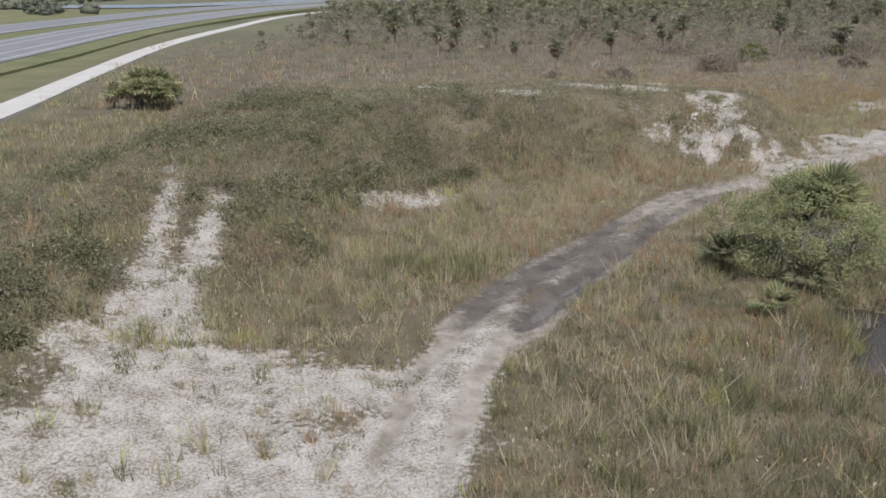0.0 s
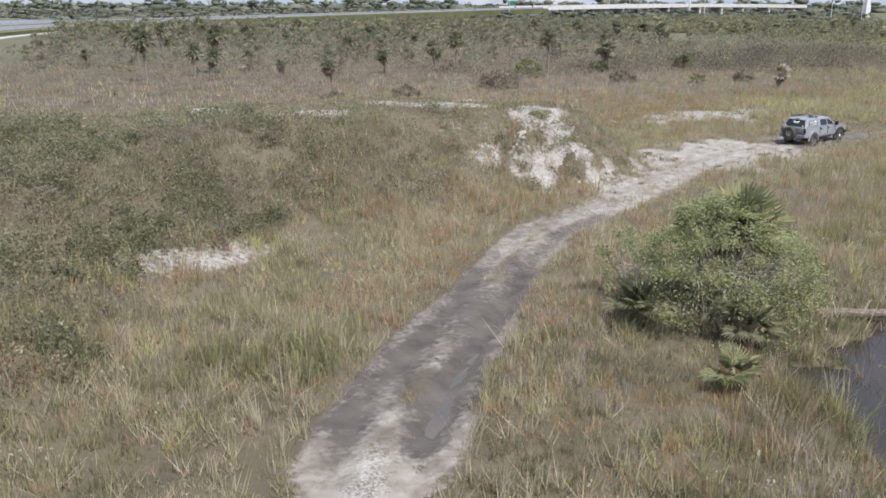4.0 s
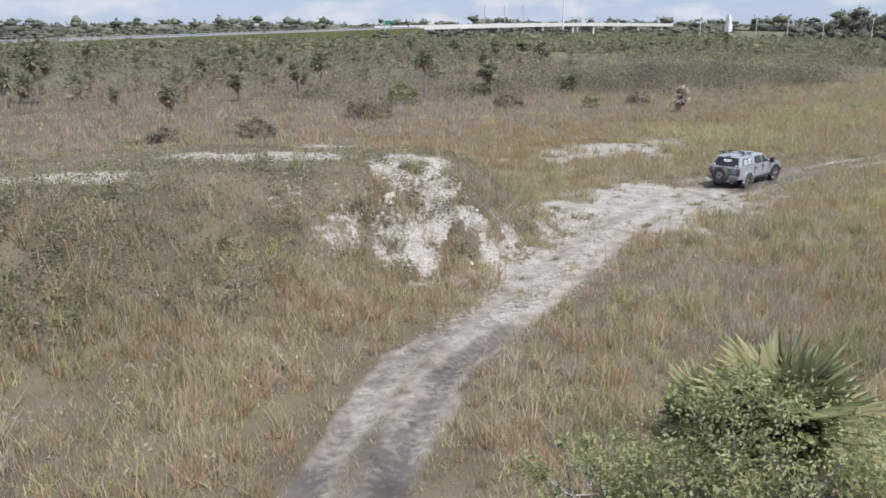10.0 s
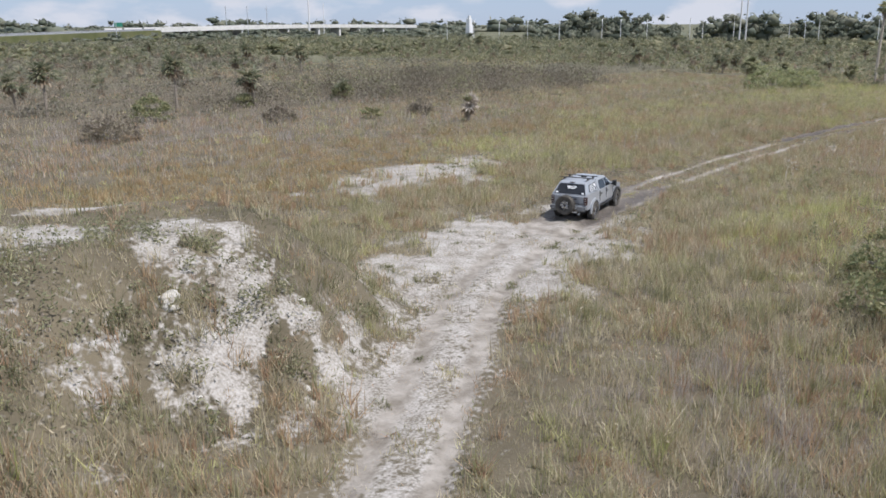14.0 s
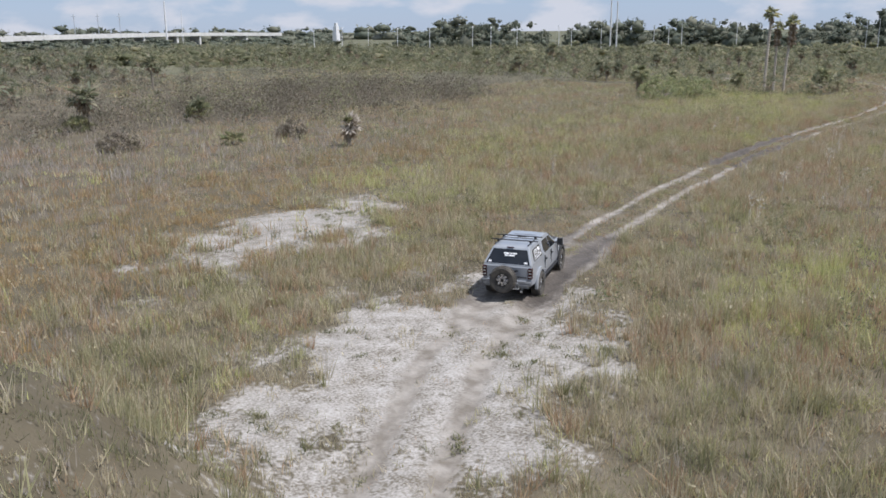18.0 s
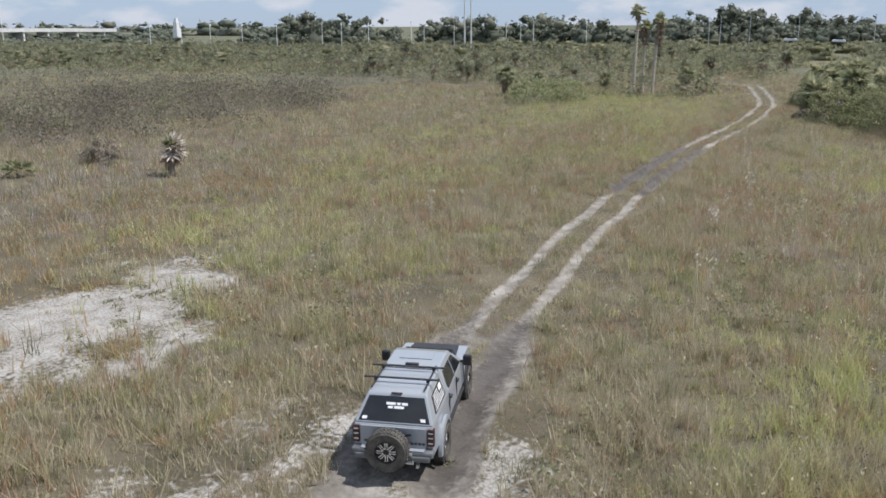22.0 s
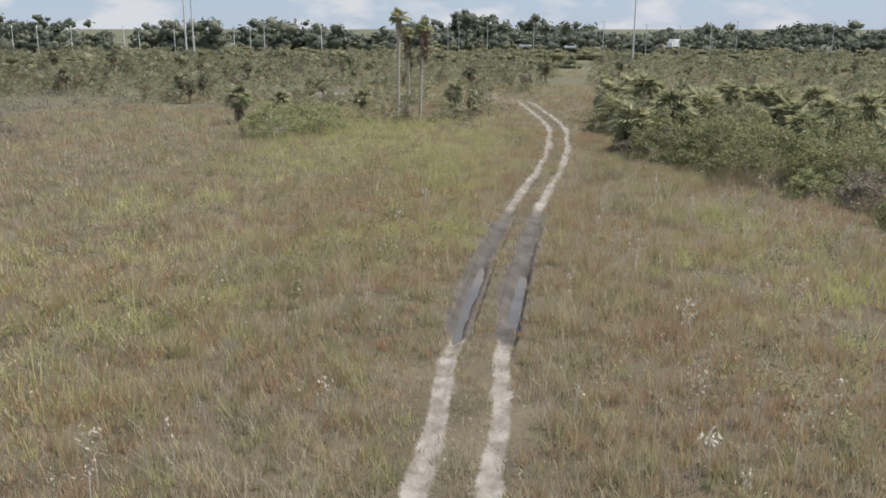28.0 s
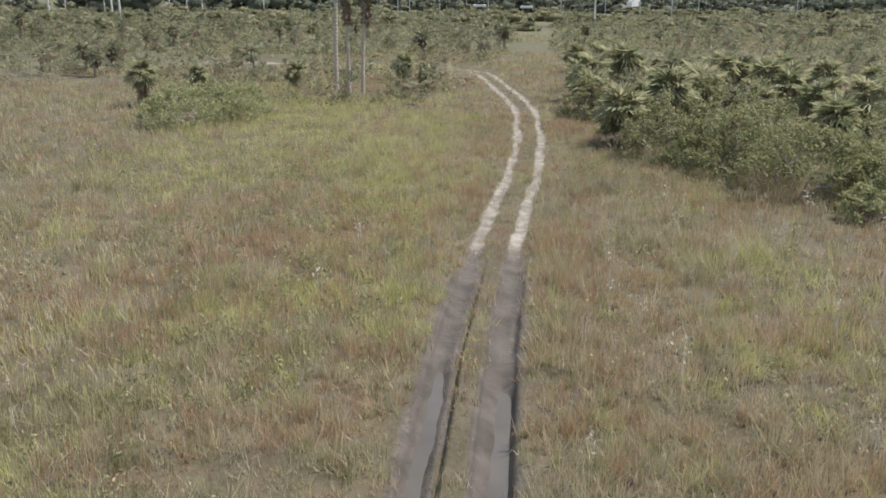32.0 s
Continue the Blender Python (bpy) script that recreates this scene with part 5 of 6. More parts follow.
def smooth_line(pts, n=8):
    out = []
    for k in range(len(pts) - 1):
        p0, p1, p2, p3 = (Vector(pts[min(max(k + j, 0), len(pts) - 1)]) for j in (-1, 0, 1, 2))
        for i in range(n):
            t = i / n
            out.append(tuple(0.5 * ((2 * p1) + (p2 - p0) * t + (2 * p0 - 5 * p1 + 4 * p2 - p3) * t * t + (3 * p1 - p0 - 3 * p2 + p3) * t**3)))
    return out + [tuple(pts[-1])]


HIGHWAY = smooth_line([(-54, -60, 0.3), (-53, 40, 0.3), (-52.5, 110, 0.3), (-52.5, 205, 0.4), (-30, 317, 0.9), (20, 400, 1.6), (95, 465, 2.5), (190, 520, 4.0), (300, 565, 6.0), (420, 585, 7.6), (480, 585, 7.6), (535, 575, 7.0)])
PATHWAY = smooth_line([(-30, -30, 0.1), (-32, 20, 0.1), (-33.4, 57, 0.1), (-35.8, 88, 0.1), (-38.6, 137, 0.1), (-36.5, 190, 0.1), (-28, 275, 0.15), (0, 340, 0.2), (60, 410, 0.3)])
ribbon("embankment", [p for p in HIGHWAY if p[0] < 300], 23, 29, M_LAWN, "mown grass bank under the highway", "ground", 0.1, 8)
ribbon("road_1", HIGHWAY, 9.5, 9.5, M_ASPHALT, "grey asphalt highway carriageway beyond the grass", "road", 0.25, 0.5)
ribbon("road_2", HIGHWAY, 37, 9.5, M_ASPHALT, "grey asphalt highway carriageway beyond the grass", "road", 0.25, 0.5)
for k, off in enumerate((1.8, 6.0, 12.8, 17.2, 29.3, 44.8)):
    ribbon("road_line_%d" % (k + 1), HIGHWAY, off, 0.18, M_LINE, "white painted lane line on the highway", "road marking", 0.262, 0.02)
ribbon("pavement", PATHWAY, 0, 1.7, M_PATH, "pale concrete foot path along the highway", "path", 0.12, 0.5)


def bridge():
    root = empty("overpass", (0, 0, 0), "long white concrete highway overpass in the distance", "bridge")
    line = [p for p in HIGHWAY if p[0] > 285]
    for k, (off, top, thick) in enumerate(((-0.6, 1.4, 2.6), (47, 1.4, 2.6))):
        for a, b in zip(line[:-1], line[1:]):
            bm = bmesh.new()
            a, b = Vector(a), Vector(b)
            t = (b - a).normalized()
            nrm = Vector((-t.y, t.x, 0))
            m = (a + b) / 2 + nrm * off + Vector((0, 0, top - thick / 2))
            turn = Matrix.Rotation(math.atan2(t.y, t.x), 4, "Z")
            box(bm, m, ((b - a).length + 0.3, 0.5, thick), 0, turn)
            part("parapet", bm, M_CONCRETE, root)
    for k, p in enumerate(line[2::3]):
        bm = bmesh.new()
        box(bm, (p[0], p[1] + 6, p[2] / 2 - 0.6), (1.6, 12, p[2] + 0.2), 0.15)
        part("pier", bm, M_CONCRETE, root)
    return root


bridge()


def bearing(eye, az, dist, z=0.0):
    return (eye[0] + dist * math.sin(radians(az)), eye[1] + dist * math.cos(radians(az)), z)


E13, E19, E26 = (8.1, 10.8), (20.5, 24.1), (42.6, 36.6)


def pole_thing(name, at, height, radius, label, category, group="", arms=(), mat=None):
    root = empty(name, at, label, category, group)
    bm = bmesh.new()
    tube(bm, (0, 0, -0.5), (0, 0, height), radius, radius * 0.6, 8)
    part("pole", bm, mat or M_CONCRETE, root)
    for (dx, dz, z, r) in arms:
        bm = bmesh.new()
        tube(bm, (0, 0, z), (dx, 0, z + dz), r, r * 0.8, 6)
        box(bm, (dx * 1.12, 0, z + dz), (abs(dx) * 0.3 + 0.2, 0.3, 0.16), 0.02)
        part("arm", bm, M_STEEL, root)
    root.rotation_euler = (0, 0, radians(25))
    return root


for az in (31.1, 32.4, 33.6):
    pole_thing("power_pole", bearing(E13, az, 700), 23, 0.35, "distant grey power pole with cross arms", "power pole", "distant power poles", ((2.5, 0, 21, 0.15), (-2.5, 0, 21, 0.15), (2.2, 0, 18.5, 0.15), (-2.2, 0, 18.5, 0.15)), M_STEEL)
pole_thing("mast", bearing(E13, 36.22, 640), 30, 0.75, "tall white lighting mast beside the overpass", "mast", "", (), M_WHITE)
pole_thing("mast", bearing(E13, 37.15, 640), 24, 0.3, "slim white lighting mast beside the overpass", "mast", "", (), M_WHITE)
root = empty("pylon", (506, 484, 0), "white stepped concrete pylon behind the scrub", "pylon")
for z0, w, h in ((0, 4.2, 8.0), (8.0, 3.2, 5.0), (13.0, 2.0, 2.2)):
    bm = bmesh.new()
    box(bm, (0, 0, z0 + h / 2), (w, w, h), 0.2)
    part("tier", bm, M_WHITE, root)
pole_thing("concrete_pole", bearing(E26, 64.66, 275), 19.6, 0.30, "tall white concrete utility pole behind palmettos", "utility pole", "pair of concrete poles")
pole_thing("concrete_pole", bearing(E26, 65.1, 268), 18.0, 0.30, "tall white concrete utility pole behind palmettos", "utility pole", "pair of concrete poles")
pole_thing("concrete_pole", bearing(E26, 92.1, 250), 18.5, 0.26, "tall grey utility pole before dark trees", "utility pole")
for az, dist, h in ((80.7, 330, 11), (81.4, 330, 12), (83.2, 330, 12), (86.1, 330, 11.5), (90.4, 330, 12.2), (93.0, 330, 11), (95.0, 330, 10.5), (96.8, 330, 11.5), (98.3, 330, 12.3), (103.6, 330, 12)):
    pole_thing("street_lamp", bearing(E26, az, dist), h, 0.16, "tall grey highway lamp post before dark trees", "street lamp", "highway lamps", ((1.4, 0.3, h - 0.3, 0.08),), M_STEEL)
for az, h in ((55.4, 11), (56.6, 10.7), (58.3, 10.5), (61.0, 11), (61.8, 10.3), (63.7, 10.8), (67.0, 10.5), (67.9, 10.8), (68.7, 11), (72.0, 10), (52.6, 10.5), (50.5, 10.6), (48.6, 10.5), (46.9, 11), (45.1, 10.5)):
    pole_thing("street_lamp", bearing(E19, az, 400), h, 0.17, "two-armed white highway lamp post over the scrub", "street lamp", "highway lamps", ((1.9, 1.3, h - 1.3, 0.1), (-1.9, 1.3, h - 1.3, 0.1)), M_WHITE)
for az, w, h, z in ((85.6, 5.0, 2.0, 2.5), (88.4, 5.0, 1.6, 2.1)):
    root = empty("car", bearing(E26, az, 345, z), "white car far off on the highway", "car", "distant cars")
    bm = bmesh.new()
    box(bm, (0, 0, 0.75), (1.9, 4.6, 0.9), 0.25)
    part("body", bm, M_WHITE, root)
    bm = bmesh.new()
    box(bm, (0, -0.2, 1.45), (1.6, 2.4, 0.6), 0.2)
    part("cabin", bm, M_GLASS, root)
root = empty("box_truck", bearing(E26, 94.75, 360, 2.2), "white box truck far off on the highway", "truck", "", 64)
bm = bmesh.new()
box(bm, (0, 0, 2.0), (2.4, 6.4, 2.8), 0.08)
part("cargo_box", bm, M_WHITE, root)
bm = bmesh.new()
box(bm, (0, 4.2, 1.4), (2.2, 1.9, 2.0), 0.25)
part("cab", bm, M_WHITE, root)
for wx in (-1.0, 1.0):
    for wy in (-2.0, 4.0):
        bm = bmesh.new()
        tube(bm, (wx - 0.15, wy, 0.3), (wx + 0.15, wy, 0.3), 0.48, seg=14)
        part("wheel", bm, M_RUBBER, root)


root = empty("road_sign", bearing(E13, 24.6, 560), "green highway sign on a grey post far away", "road sign")
bm = bmesh.new()
tube(bm, (0, 0, -0.5), (0, 0, 11), 0.3, 0.25, 8)
part("post", bm, M_STEEL, root)
bm = bmesh.new()
box(bm, (1.6, 0, 9.6), (5.0, 0.15, 2.4), 0.05)
part("panel", bm, material("green_sign_paint", [(0.02, 0.16, 0.11), (0.03, 0.19, 0.13)], scale=2, rough=0.5), root, "green sign panel")

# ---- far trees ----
def far_trees(name, spots, height, width, per, leaf, label, mat=M_HAZEDTREE, lobes=7):
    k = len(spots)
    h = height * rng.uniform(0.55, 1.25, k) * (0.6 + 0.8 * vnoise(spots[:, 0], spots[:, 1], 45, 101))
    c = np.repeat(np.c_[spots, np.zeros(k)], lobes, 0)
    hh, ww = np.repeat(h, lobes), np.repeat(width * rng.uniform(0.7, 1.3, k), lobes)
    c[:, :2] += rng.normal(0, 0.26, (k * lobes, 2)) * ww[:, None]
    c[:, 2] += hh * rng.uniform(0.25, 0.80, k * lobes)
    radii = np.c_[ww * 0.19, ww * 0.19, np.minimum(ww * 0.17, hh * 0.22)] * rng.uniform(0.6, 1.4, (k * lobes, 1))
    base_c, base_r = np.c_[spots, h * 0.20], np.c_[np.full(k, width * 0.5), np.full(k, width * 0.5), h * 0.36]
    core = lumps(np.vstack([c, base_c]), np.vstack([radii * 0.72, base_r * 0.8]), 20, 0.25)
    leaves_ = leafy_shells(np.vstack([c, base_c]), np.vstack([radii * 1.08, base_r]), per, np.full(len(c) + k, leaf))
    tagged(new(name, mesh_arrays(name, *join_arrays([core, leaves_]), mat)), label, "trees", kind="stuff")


def arc(centre, az0, az1, dist, n, depth):
    a, r = np.radians(rng.uniform(az0, az1, n)), dist + rng.uniform(0, depth, n)
    return np.c_[centre[0] + np.sin(a) * r, centre[1] + np.cos(a) * r]


far_trees("tree_line", arc(E26, 50, 128, 395, 250, 60), 11.2, 13, 17, 0.85, "dark tree line behind the highway", M_HAZEDTREE, 8)
far_trees("low_tree_line", arc(E26, 76, 128, 368, 230, 20), 8.6, 10, 24, 0.7, "dark hedge of trees behind the highway", M_HAZEDTREE, 4)
far_trees("tall_trees", np.vstack([arc(E26, a0, a1, 385, n_, 40) for a0, a1, n_ in ((52, 60, 10), (81.5, 86.5, 20), (88, 90.5, 11), (92.6, 94.4, 7), (96, 98.6, 12), (101, 104.5, 14))]), 14.5, 10, 26, 0.75, "tall dark trees behind the highway", M_HAZEDTREE, 12)
far_trees("horizon_trees", arc((0, 0), -60, 56, 950, 760, 200), 12.5, 34, 7, 2.4, "low wooded horizon far away", M_HAZEDTREE, 2)
far_trees("roadside_trees", arc((0, 0), -20, 46, 560, 620, 330), 4.6, 15, 9, 1.1, "low scrub beyond the far highway", M_HAZEDTREE, 2)
far_trees("verge_trees", arc((0, 0), -52, -18, 300, 60, 120), 6.0, 9, 24, 0.55, "dark bushes beyond the highway", M_HAZEDTREE, 6)
far_trees("scrub_band", arc(E26, -12, 130, 225, 520, 140), 3.0, 10, 17, 0.6, "olive scrub rising towards the far trees", M_CANOPY, 4)

# ---- the pickup truck ----
TX, TY, TURN = 46.28, 38.98, 16.8
truck = empty("pickup_truck", (TX, TY, gz(TX, TY) - 0.10), "grey crew-cab pickup truck with a topper on the sandy track", "pickup truck", turn=TURN)
truck.scale = (0.955, 0.955, 0.955)


M_BUMPER = material("dusty_grey_steel", [(0.10, 0.105, 0.11), (0.16, 0.165, 0.17)], scale=4, rough=0.5)


def prism(bm, outline, half):
    """A side outline of (x, z) points drawn across; half(x, z) gives the half width there."""
    left = [bm.verts.new((x, half(x, z), z)) for x, z in outline]
    right = [bm.verts.new((x, -half(x, z), z)) for x, z in outline]
    n = len(outline)
    for i in range(n):
        j = (i + 1) % n
        bm.faces.new((left[i], left[j], right[j], right[i]))
    bm.faces.new(left[::-1])
    bm.faces.new(right)
    bmesh.ops.triangulate(bm, faces=[f for f in bm.faces if len(f.verts) > 4])
    bmesh.ops.recalc_face_normals(bm, faces=bm.faces)


def arch(cx, r, z0, n=10):
    return [(cx + r * math.cos(a), 0.44 + r * math.sin(a)) for a in np.linspace(math.pi - 0.38, 0.38, n)]


def soften(ob, width=0.03, segments=3):
    b = ob.modifiers.new("bevel", "BEVEL")
    b.width, b.segments, b.limit_method, b.angle_limit = width, segments, "ANGLE", radians(35)
    for f in ob.data.polygons:
        f.use_smooth = True
    w = ob.modifiers.new("normals", "WEIGHTED_NORMAL")
    return ob


def body_half(x, z):
    taper = 0.10 * max(0, (x - 2.2) / 0.7) + 0.03 * max(0, (-x - 2.6) / 0.4)
    return 1.0 - taper - 0.05 * max(0, (z - 1.15) / 0.3) - 0.06 * max(0, (0.8 - z) / 0.2)


outline = [(-3.0, 0.70), *arch(-1.85, 0.60, 0.7), *arch(1.85, 0.60, 0.7), (2.72, 0.70), (2.86, 0.95), (2.80, 1.22), (2.55, 1.30), (1.30, 1.42), (-3.0, 1.42), (-3.04, 1.35)]
bm = bmesh.new()
prism(bm, outline, body_half)
body = soften(part("body", bm, M_PAINT, truck), 0.045)


def house_half(x, z):
    return 0.95 - 0.25 * (z - 1.42) / 0.62


cab_line = [(1.28, 1.41), (0.42, 1.99), (0.05, 2.04), (-0.9, 2.05), (-1.04, 2.03), (-1.04, 1.41)]
bm = bmesh.new()
prism(bm, cab_line, house_half)
cab = soften(part("cab", bm, M_PAINT, truck), 0.05)
top_line = [(-1.075, 1.425), (-1.075, 2.04), (-1.3, 2.07), (-2.35, 2.06), (-2.55, 2.02), (-3.0, 1.425)]
bm = bmesh.new()
prism(bm, top_line, house_half)
topper = soften(part("topper", bm, M_PAINT, truck, "grey fibreglass bed topper"), 0.05)


def side_panel(parent, name, pts, side, mat, out=0.006, thick=0.012, label=""):
    bm = bmesh.new()
    a = [bm.verts.new((x, side * (house_half(x, z) + out), z)) for x, z in pts]
    b = [bm.verts.new((x, side * (house_half(x, z) + out - thick), z)) for x, z in pts]
    n = len(pts)
    bm.faces.new(a)
    bm.faces.new(b[::-1])
    for i in range(n):
        bm.faces.new((a[i], b[i], b[(i + 1) % n], a[(i + 1) % n]))
    bmesh.ops.recalc_face_normals(bm, faces=bm.faces)
    return part(name, bm, mat, parent, label)


for side in (1, -1):
    side_panel(cab, "front_side_window", [(0.95, 1.47), (0.40, 1.88), (0.10, 1.90), (0.10, 1.47)], side, M_GLASS)
    side_panel(cab, "rear_side_window", [(0.03, 1.47), (0.03, 1.90), (-0.80, 1.90), (-0.92, 1.55), (-0.85, 1.47)], side, M_GLASS)
    w = side_panel(topper, "topper_side_window", [(-1.25, 1.50), (-1.25, 1.90), (-2.30, 1.88), (-2.52, 1.52)], side, M_GLASS)
    for k in range(6):
        z = 1.55 + 0.055 * k
        x1 = -2.38 + 0.2 * (z - 1.52) / 0.36
        x0 = -1.32 if k < 3 else -1.72
        side_panel(w, "white_stripe", [(x0, z), (x0, z + 0.022), (x1, z + 0.022), (x1 - 0.01, z)], side, M_MARK, 0.009, 0.006)
    side_panel(w, "star_field", [(-1.34, 1.73), (-1.34, 1.86), (-1.62, 1.86), (-1.62, 1.73)], side, M_MARK, 0.009, 0.006)


def skin(parent, name, corners, mat, thick=0.012, label=""):
    """A thin panel from four corners, its outer side facing away from the truck's middle."""
    v = [Vector(c) for c in corners]
    nrm = (v[1] - v[0]).cross(v[3] - v[0]).normalized()
    if nrm.dot((v[0] + v[2]) / 2 - Vector((-0.8, 0, 1.2))) < 0:
        nrm = -nrm
    bm = bmesh.new()
    a = [bm.verts.new(p + nrm * 0.008) for p in v]
    b = [bm.verts.new(p + nrm * (0.008 - thick)) for p in v]
    bm.faces.new(a)
    bm.faces.new(b[::-1])
    for i in range(4):
        bm.faces.new((a[i], b[i], b[(i + 1) % 4], a[(i + 1) % 4]))
    bmesh.ops.recalc_face_normals(bm, faces=bm.faces)
    return part(name, bm, mat, parent, label)


def on_slope(x0, z0, x1, z1, y0, y1):
    return [(x0, y0, z0), (x1, y0 * 0.9, z1), (x1, y1 * 0.9, z1), (x0, y1, z0)]


skin(cab, "windshield", on_slope(1.20, 1.465, 0.50, 1.94, -0.83, 0.83), M_GLASS)
back = skin(topper, "rear_window", [(-2.96, -0.85, 1.47), (-2.60, -0.66, 1.955), (-2.60, 0.66, 1.955), (-2.96, 0.85, 1.47)], M_GLASS)


def on_back(u0, u1, v0, v1):
    """A mark on the rear window; u across from the truck's right, v up."""
    def at(u, v):
        w = 0.85 - 0.19 * v
        return (-2.96 + 0.36 * v - 0.012, -w + 2 * w * u, 1.47 + 0.485 * v + 0.009)
    return [at(u0, v0), at(u0, v1), at(u1, v1), at(u1, v0)]


for u0, u1, v0, v1 in ((0.30, 0.40, 0.66, 0.76), (0.42, 0.48, 0.66, 0.76), (0.50, 0.66, 0.66, 0.76), (0.36, 0.52, 0.52, 0.62), (0.54, 0.62, 0.52, 0.62), (0.05, 0.12, 0.06, 0.18), (0.89, 0.96, 0.06, 0.18)):
    skin(back, "white_sticker", on_back(u0, u1, v0, v1), M_MARK, 0.006)
# glass roof panel in pale body paint, standing in for the sky it reflects
skin(cab, "sunroof_sky_paint", [(0.12, -0.42, 2.045), (-0.45, -0.42, 2.055), (-0.45, 0.42, 2.055), (0.12, 0.42, 2.045)], M_PAINT)
skin(body, "hood_panel", [(2.52, -0.66, 1.322), (1.40, -0.74, 1.418), (1.40, 0.74, 1.418), (2.52, 0.66, 1.322)], M_BLACK, 0.02, "matt black panel on the hood")
skin(body, "bed_rail_gap", [(-1.058, -0.7, 2.03), (-1.058, 0.7, 2.03), (-1.058, 0.7, 2.05), (-1.058, -0.7, 2.05)], M_BLACK)
bm = bmesh.new()
box(bm, (-0.86, 0, 2.075), (0.10, 0.34, 0.05), 0.015)
part("brake_light", bm, M_BLACK, cab)
bm = bmesh.new()
box(bm, (-2.58, 0, 2.03), (0.06, 0.26, 0.03), 0.01)
part("topper_light", bm, M_TAIL, topper)

# door seams, handles, rocker, flares
for side in (1, -1):
    for x in (1.22, 0.06, -1.0):
        bm = bmesh.new()
        box(bm, (x, side * 0.985, 1.10), (0.012, 0.035, 0.60))
        part("door_seam", bm, M_BLACK, body)
    for x in (0.22, -0.80):
        bm = bmesh.new()
        box(bm, (x, side * 1.0, 1.24), (0.20, 0.05, 0.05), 0.02)
        part("door_handle", bm, M_BLACK, body)
    bm = bmesh.new()
    box(bm, (0, side * 0.93, 0.60), (2.5, 0.18, 0.10), 0.03)
    part("side_step", bm, M_BLACK, body)
    for cx in (-1.85, 1.85):
        bm = bmesh.new()
        pts_o, pts_i = [], []
        for a in np.linspace(math.pi + 0.05, -0.05, 17):
            pts_i.append((cx + 0.56 * math.cos(a), 0.47 + 0.58 * math.sin(a)))
            pts_o.append((cx + 0.68 * math.cos(a), 0.47 + 0.70 * math.sin(a)))
        vs = [[bm.verts.new((x, side * y, z)) for x, z in ring] for ring, y in ((pts_i, 0.93), (pts_i, 1.07), (pts_o, 1.05), (pts_o, 0.97))]
        for r in range(4):
            u, w = vs[r], vs[(r + 1) % 4]
            for i in range(16):
                bm.faces.new((u[i], u[i + 1], w[i + 1], w[i]))
        bmesh.ops.recalc_face_normals(bm, faces=bm.faces)
        part("wheel_flare", bm, M_PAINT if cx < 0 else M_BLACK, body)
    # mirrors
    bm = bmesh.new()
    box(bm, (0.98, side * 1.14, 1.52), (0.14, 0.24, 0.30), 0.05)
    tube(bm, (1.0, side * 0.92, 1.46), (1.0, side * 1.08, 1.48), 0.035, seg=8)
    part("mirror", bm, M_BLACK, cab)
    # tail and head lamps
    bm = bmesh.new()
    box(bm, (-2.99, side * 0.885, 1.17), (0.16, 0.17, 0.42), 0.03)
    lamp = part("tail_light", bm, M_TAIL, body)
    for z in (1.05, 1.18, 1.30):
        bm = bmesh.new()
        box(bm, (-3.068, side * 0.885, z), (0.01, 0.11, 0.035), 0.004)
        part("lens_bar", bm, M_STEEL, lamp)
    bm = bmesh.new()
    box(bm, (2.72, side * 0.74, 1.12), (0.22, 0.30, 0.20), 0.05)
    part("head_light", bm, M_GLASS, body)

bm = bmesh.new()
box(bm, (2.84, 0, 1.06), (0.10, 1.1, 0.30), 0.04)
part("grille", bm, M_BLACK, body)
bm = bmesh.new()
box(bm, (2.86, 0, 0.74), (0.28, 1.85, 0.26), 0.07)
part("front_bumper", bm, M_BLACK, body)
bm = bmesh.new()
tube(bm, (1.42, -0.66, 1.60), (1.42, 0.66, 1.60), 0.035, seg=8)
for s in (-1, 1):
    tube(bm, (1.42, s * 0.66, 1.60), (1.34, s * 0.78, 1.42), 0.02, seg=6)
part("light_bar", bm, M_BLACK, body)

# tailgate, bumper, hitch, plate
bm = bmesh.new()
box(bm, (-3.045, 0, 1.13), (0.05, 1.56, 0.54), 0.02)
gate = part("tailgate", bm, M_PAINT, truck)
bm = bmesh.new()
box(bm, (-3.085, -0.02, 1.30), (0.05, 0.30, 0.09), 0.02)
part("gate_handle", bm, M_BLACK, gate)
for y0, w in ((-0.36, 0.07), (-0.45, 0.07), (-0.54, 0.07), (-0.63, 0.07), (-0.72, 0.07), (0.62, 0.14)):
    bm = bmesh.new()
    box(bm, (-3.075, y0, 1.02), (0.014, w, 0.06), 0.004)
    part("badge_bar", bm, M_BLACK, gate)
bm = bmesh.new()
box(bm, (-3.10, 0, 0.80), (0.26, 1.94, 0.16), 0.05)
box(bm, (-3.16, 0.62, 0.71), (0.20, 0.55, 0.14), 0.04)
box(bm, (-3.16, -0.62, 0.71), (0.20, 0.55, 0.14), 0.04)
bumper = part("rear_bumper", bm, M_BUMPER, truck, "dusty dark grey rear bumper")
bm = bmesh.new()
box(bm, (-3.12, 0, 0.895), (0.18, 1.5, 0.02), 0.006)
part("bumper_step", bm, M_PAINT, bumper)
for y in (-0.42, 0.5):
    bm = bmesh.new()
    box(bm, (-3.245, y, 0.82), (0.03, 0.13, 0.07), 0.015)
    part("bumper_light", bm, M_STEEL, bumper)
bm = bmesh.new()
box(bm, (-3.25, -0.36, 0.66), (0.02, 0.32, 0.16), 0.01)
plate = part("number_plate", bm, M_WHITE, bumper)
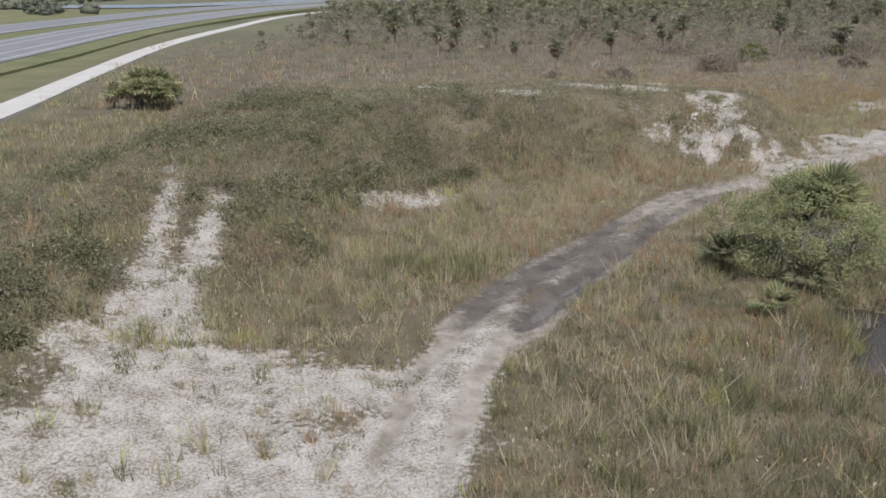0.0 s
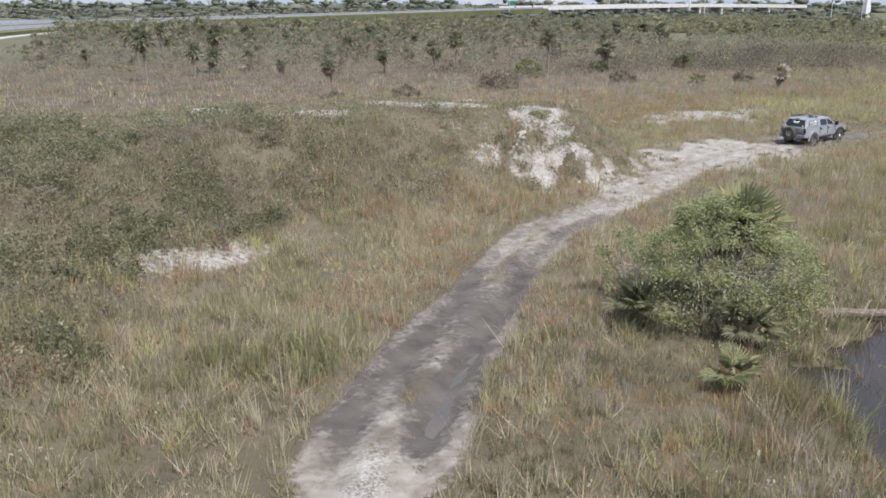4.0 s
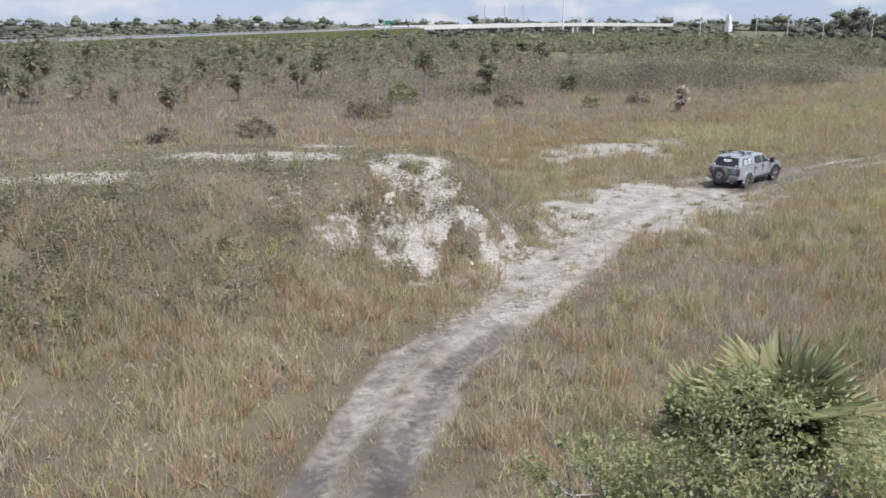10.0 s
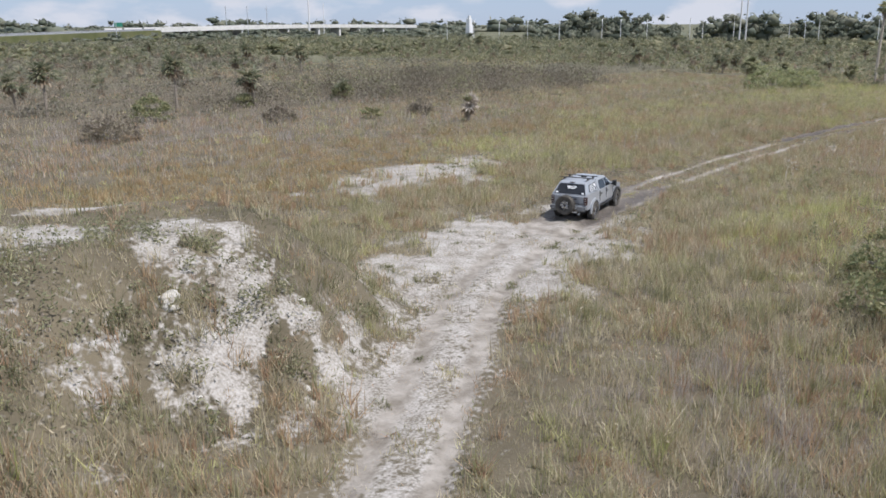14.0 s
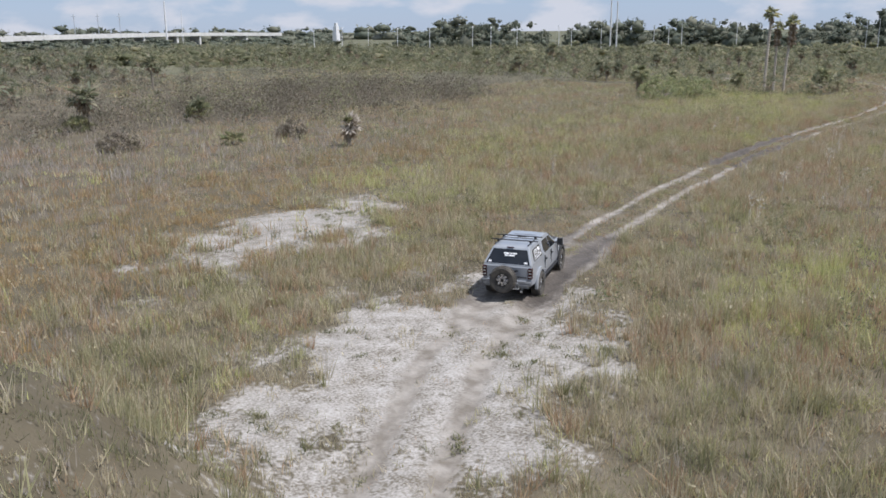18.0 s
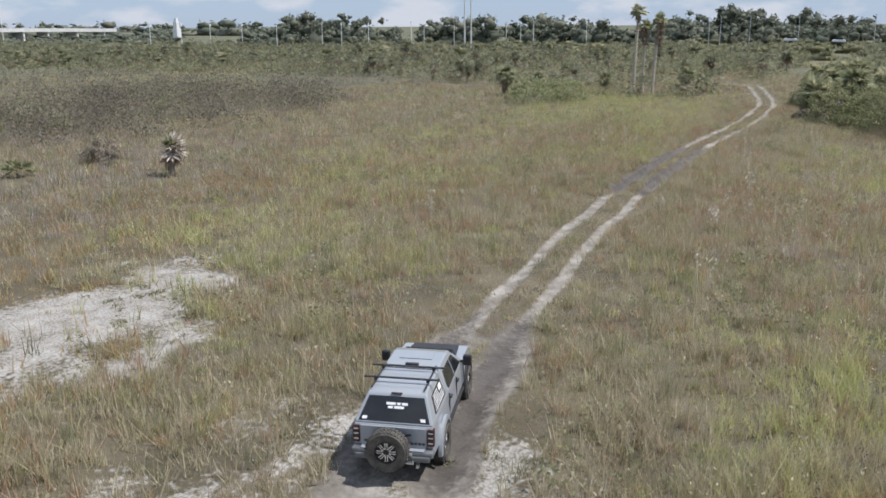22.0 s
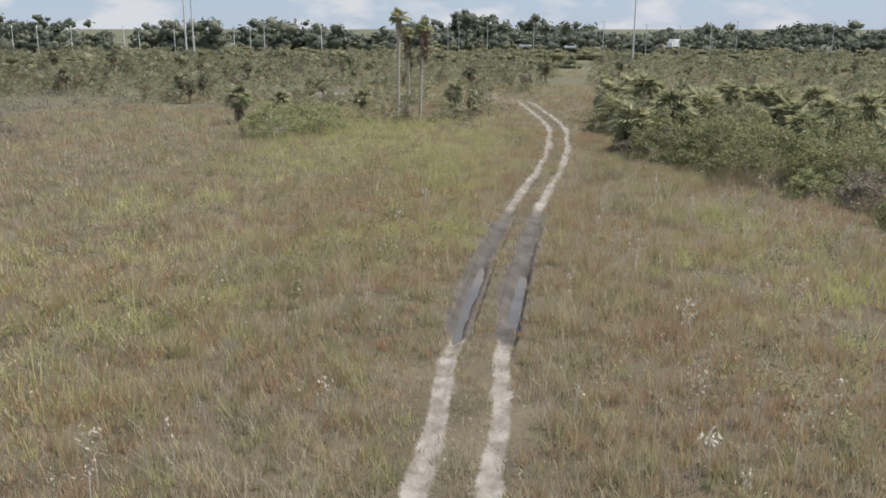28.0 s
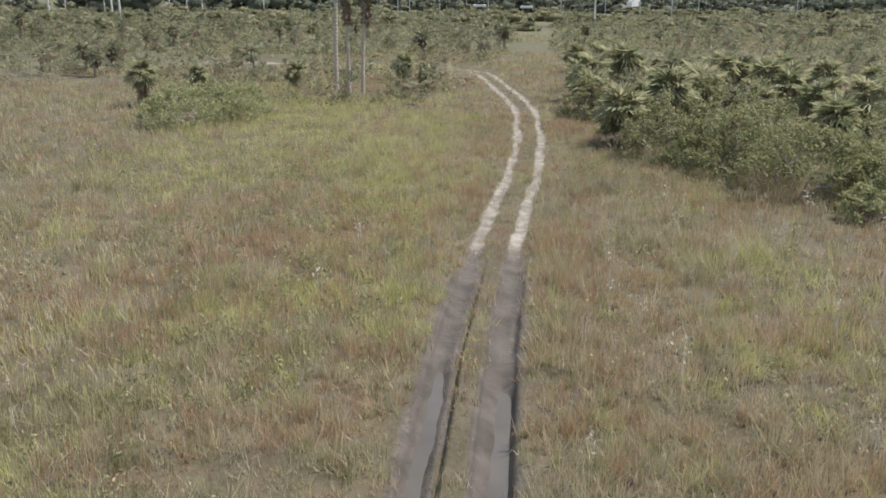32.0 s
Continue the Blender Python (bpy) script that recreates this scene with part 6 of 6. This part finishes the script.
for k in range(5):
    bm = bmesh.new()
    box(bm, (-3.263, -0.36 - 0.11 + 0.055 * k, 0.66), (0.006, 0.035, 0.07))
    part("plate_bar", bm, M_BLACK, plate)
bm = bmesh.new()
box(bm, (-3.25, 0.0, 0.58), (0.40, 0.09, 0.09), 0.015)
part("tow_hitch", bm, M_BLACK, bumper)
bm = bmesh.new()
tube(bm, (-2.9, -0.55, 0.52), (-3.2, -0.60, 0.50), 0.045, seg=10)
part("exhaust_pipe", bm, M_STEEL, bumper)
bm = bmesh.new()
box(bm, (-0.2, 0, 0.58), (5.0, 0.9, 0.22), 0.03)
tube(bm, (-1.85, -0.75, 0.44), (-1.85, 0.75, 0.44), 0.07, seg=8)
tube(bm, (1.85, -0.75, 0.44), (1.85, 0.75, 0.44), 0.07, seg=8)
part("chassis", bm, M_BLACK, truck)
bm = bmesh.new()
for cx in (-1.85, 1.85):
    box(bm, (cx, 0, 0.88), (1.15, 1.2, 0.35), 0.05)
part("inner_arch", bm, M_BLACK, truck)


def ring_tyre(bm, r_in, r_out, width, seg=36):
    prof = [(r_in, -width * 0.42), (r_out * 0.93, -width * 0.5), (r_out, -width * 0.38), (r_out, width * 0.38), (r_out * 0.93, width * 0.5), (r_in, width * 0.42)]
    rings = [[bm.verts.new((r * math.cos(2 * math.pi * i / seg), y, r * math.sin(2 * math.pi * i / seg))) for r, y in prof] for i in range(seg)]
    for i in range(seg):
        a, b = rings[i], rings[(i + 1) % seg]
        for k in range(len(prof)):
            kk = (k + 1) % len(prof)
            bm.faces.new((a[k], a[kk], b[kk], b[k]))
    for i in range(seg):
        a = 2 * math.pi * (i + 0.5) / seg
        for s in (-1, 1):
            m = Matrix.Rotation(-a, 4, "Y")
            box(bm, m @ Vector((r_out + 0.006, s * width * 0.24, 0)), (0.03, width * 0.36, 0.045), 0, m @ Matrix.Rotation(0.35 * s, 4, "X"))
    bmesh.ops.recalc_face_normals(bm, faces=bm.faces)


def wheel(name, at, turn, parent):
    root = new(name)
    root.parent = parent
    root.location, root.rotation_euler = at, (0, 0, radians(turn))
    bm = bmesh.new()
    ring_tyre(bm, 0.275, 0.485, 0.34)
    part("tyre", bm, M_RUBBER, root)
    bm = bmesh.new()
    tube(bm, (0, -0.13, 0), (0, 0.085, 0), 0.268, seg=32)
    tube(bm, (0, 0.08, 0), (0, 0.125, 0), 0.06, seg=16)
    part("rim", bm, M_RIM, root)
    bm = bmesh.new()
    for k in range(8):
        a = 2 * math.pi * k / 8
        for s in (-0.16, 0.16):
            m = Matrix.Rotation(-(a + s), 4, "Y")
            box(bm, m @ Vector((0.155, 0.10, 0)), (0.17, 0.03, 0.022), 0.005, m @ Matrix.Rotation(s * 0.9, 4, "Y"))
    part("spokes", bm, M_MILLED, root, "milled bright spokes")
    return root


wheel("wheel", (1.85, 0.92, 0.47), 0, truck)
wheel("wheel", (-1.85, 0.92, 0.47), 0, truck)
wheel("wheel", (1.85, -0.92, 0.47), 180, truck)
wheel("wheel", (-1.85, -0.92, 0.47), 180, truck)
wheel("spare_wheel", (-3.40, 0.06, 0.98), 90, truck)
bm = bmesh.new()
tube(bm, (-3.1, 0.06, 0.98), (-3.3, 0.06, 0.98), 0.06, seg=10)
tube(bm, (-3.16, -0.45, 0.86), (-3.22, 0.2, 0.94), 0.035, seg=8)
part("spare_carrier", bm, M_BLACK, truck)
bm = bmesh.new()
tube(bm, (-3.12, -0.12, 1.16), (-3.18, -0.45, 1.30), 0.022, seg=8)
box(bm, (-3.17, -0.40, 1.285), (0.05, 0.12, 0.05), 0.015)
part("jack_handle", bm, M_BLACK, truck)
bm = bmesh.new()
box(bm, (-3.13, -0.30, 1.13), (0.03, 0.10, 0.03), 0.01)
part("strap", bm, M_RED, truck, "small red strap on the tailgate")

# roof rack on the topper
rack = tagged(new("roof_rack"), "")
rack.parent = truck
for side in (1, -1):
    bm = bmesh.new()
    box(bm, (-1.72, side * 0.64, 2.10), (1.5, 0.04, 0.035), 0.012)
    part("rail", bm, M_BLACK, rack)
    for x in (-1.3, -2.05):
        bm = bmesh.new()
        box(bm, (x, side * 0.64, 2.14), (0.07, 0.07, 0.08), 0.015)
        part("foot", bm, M_BLACK, rack)
for x in (-1.3, -2.05):
    bm = bmesh.new()
    box(bm, (x, 0, 2.19), (0.07, 1.86, 0.035), 0.012)
    part("crossbar", bm, M_BLACK, rack)
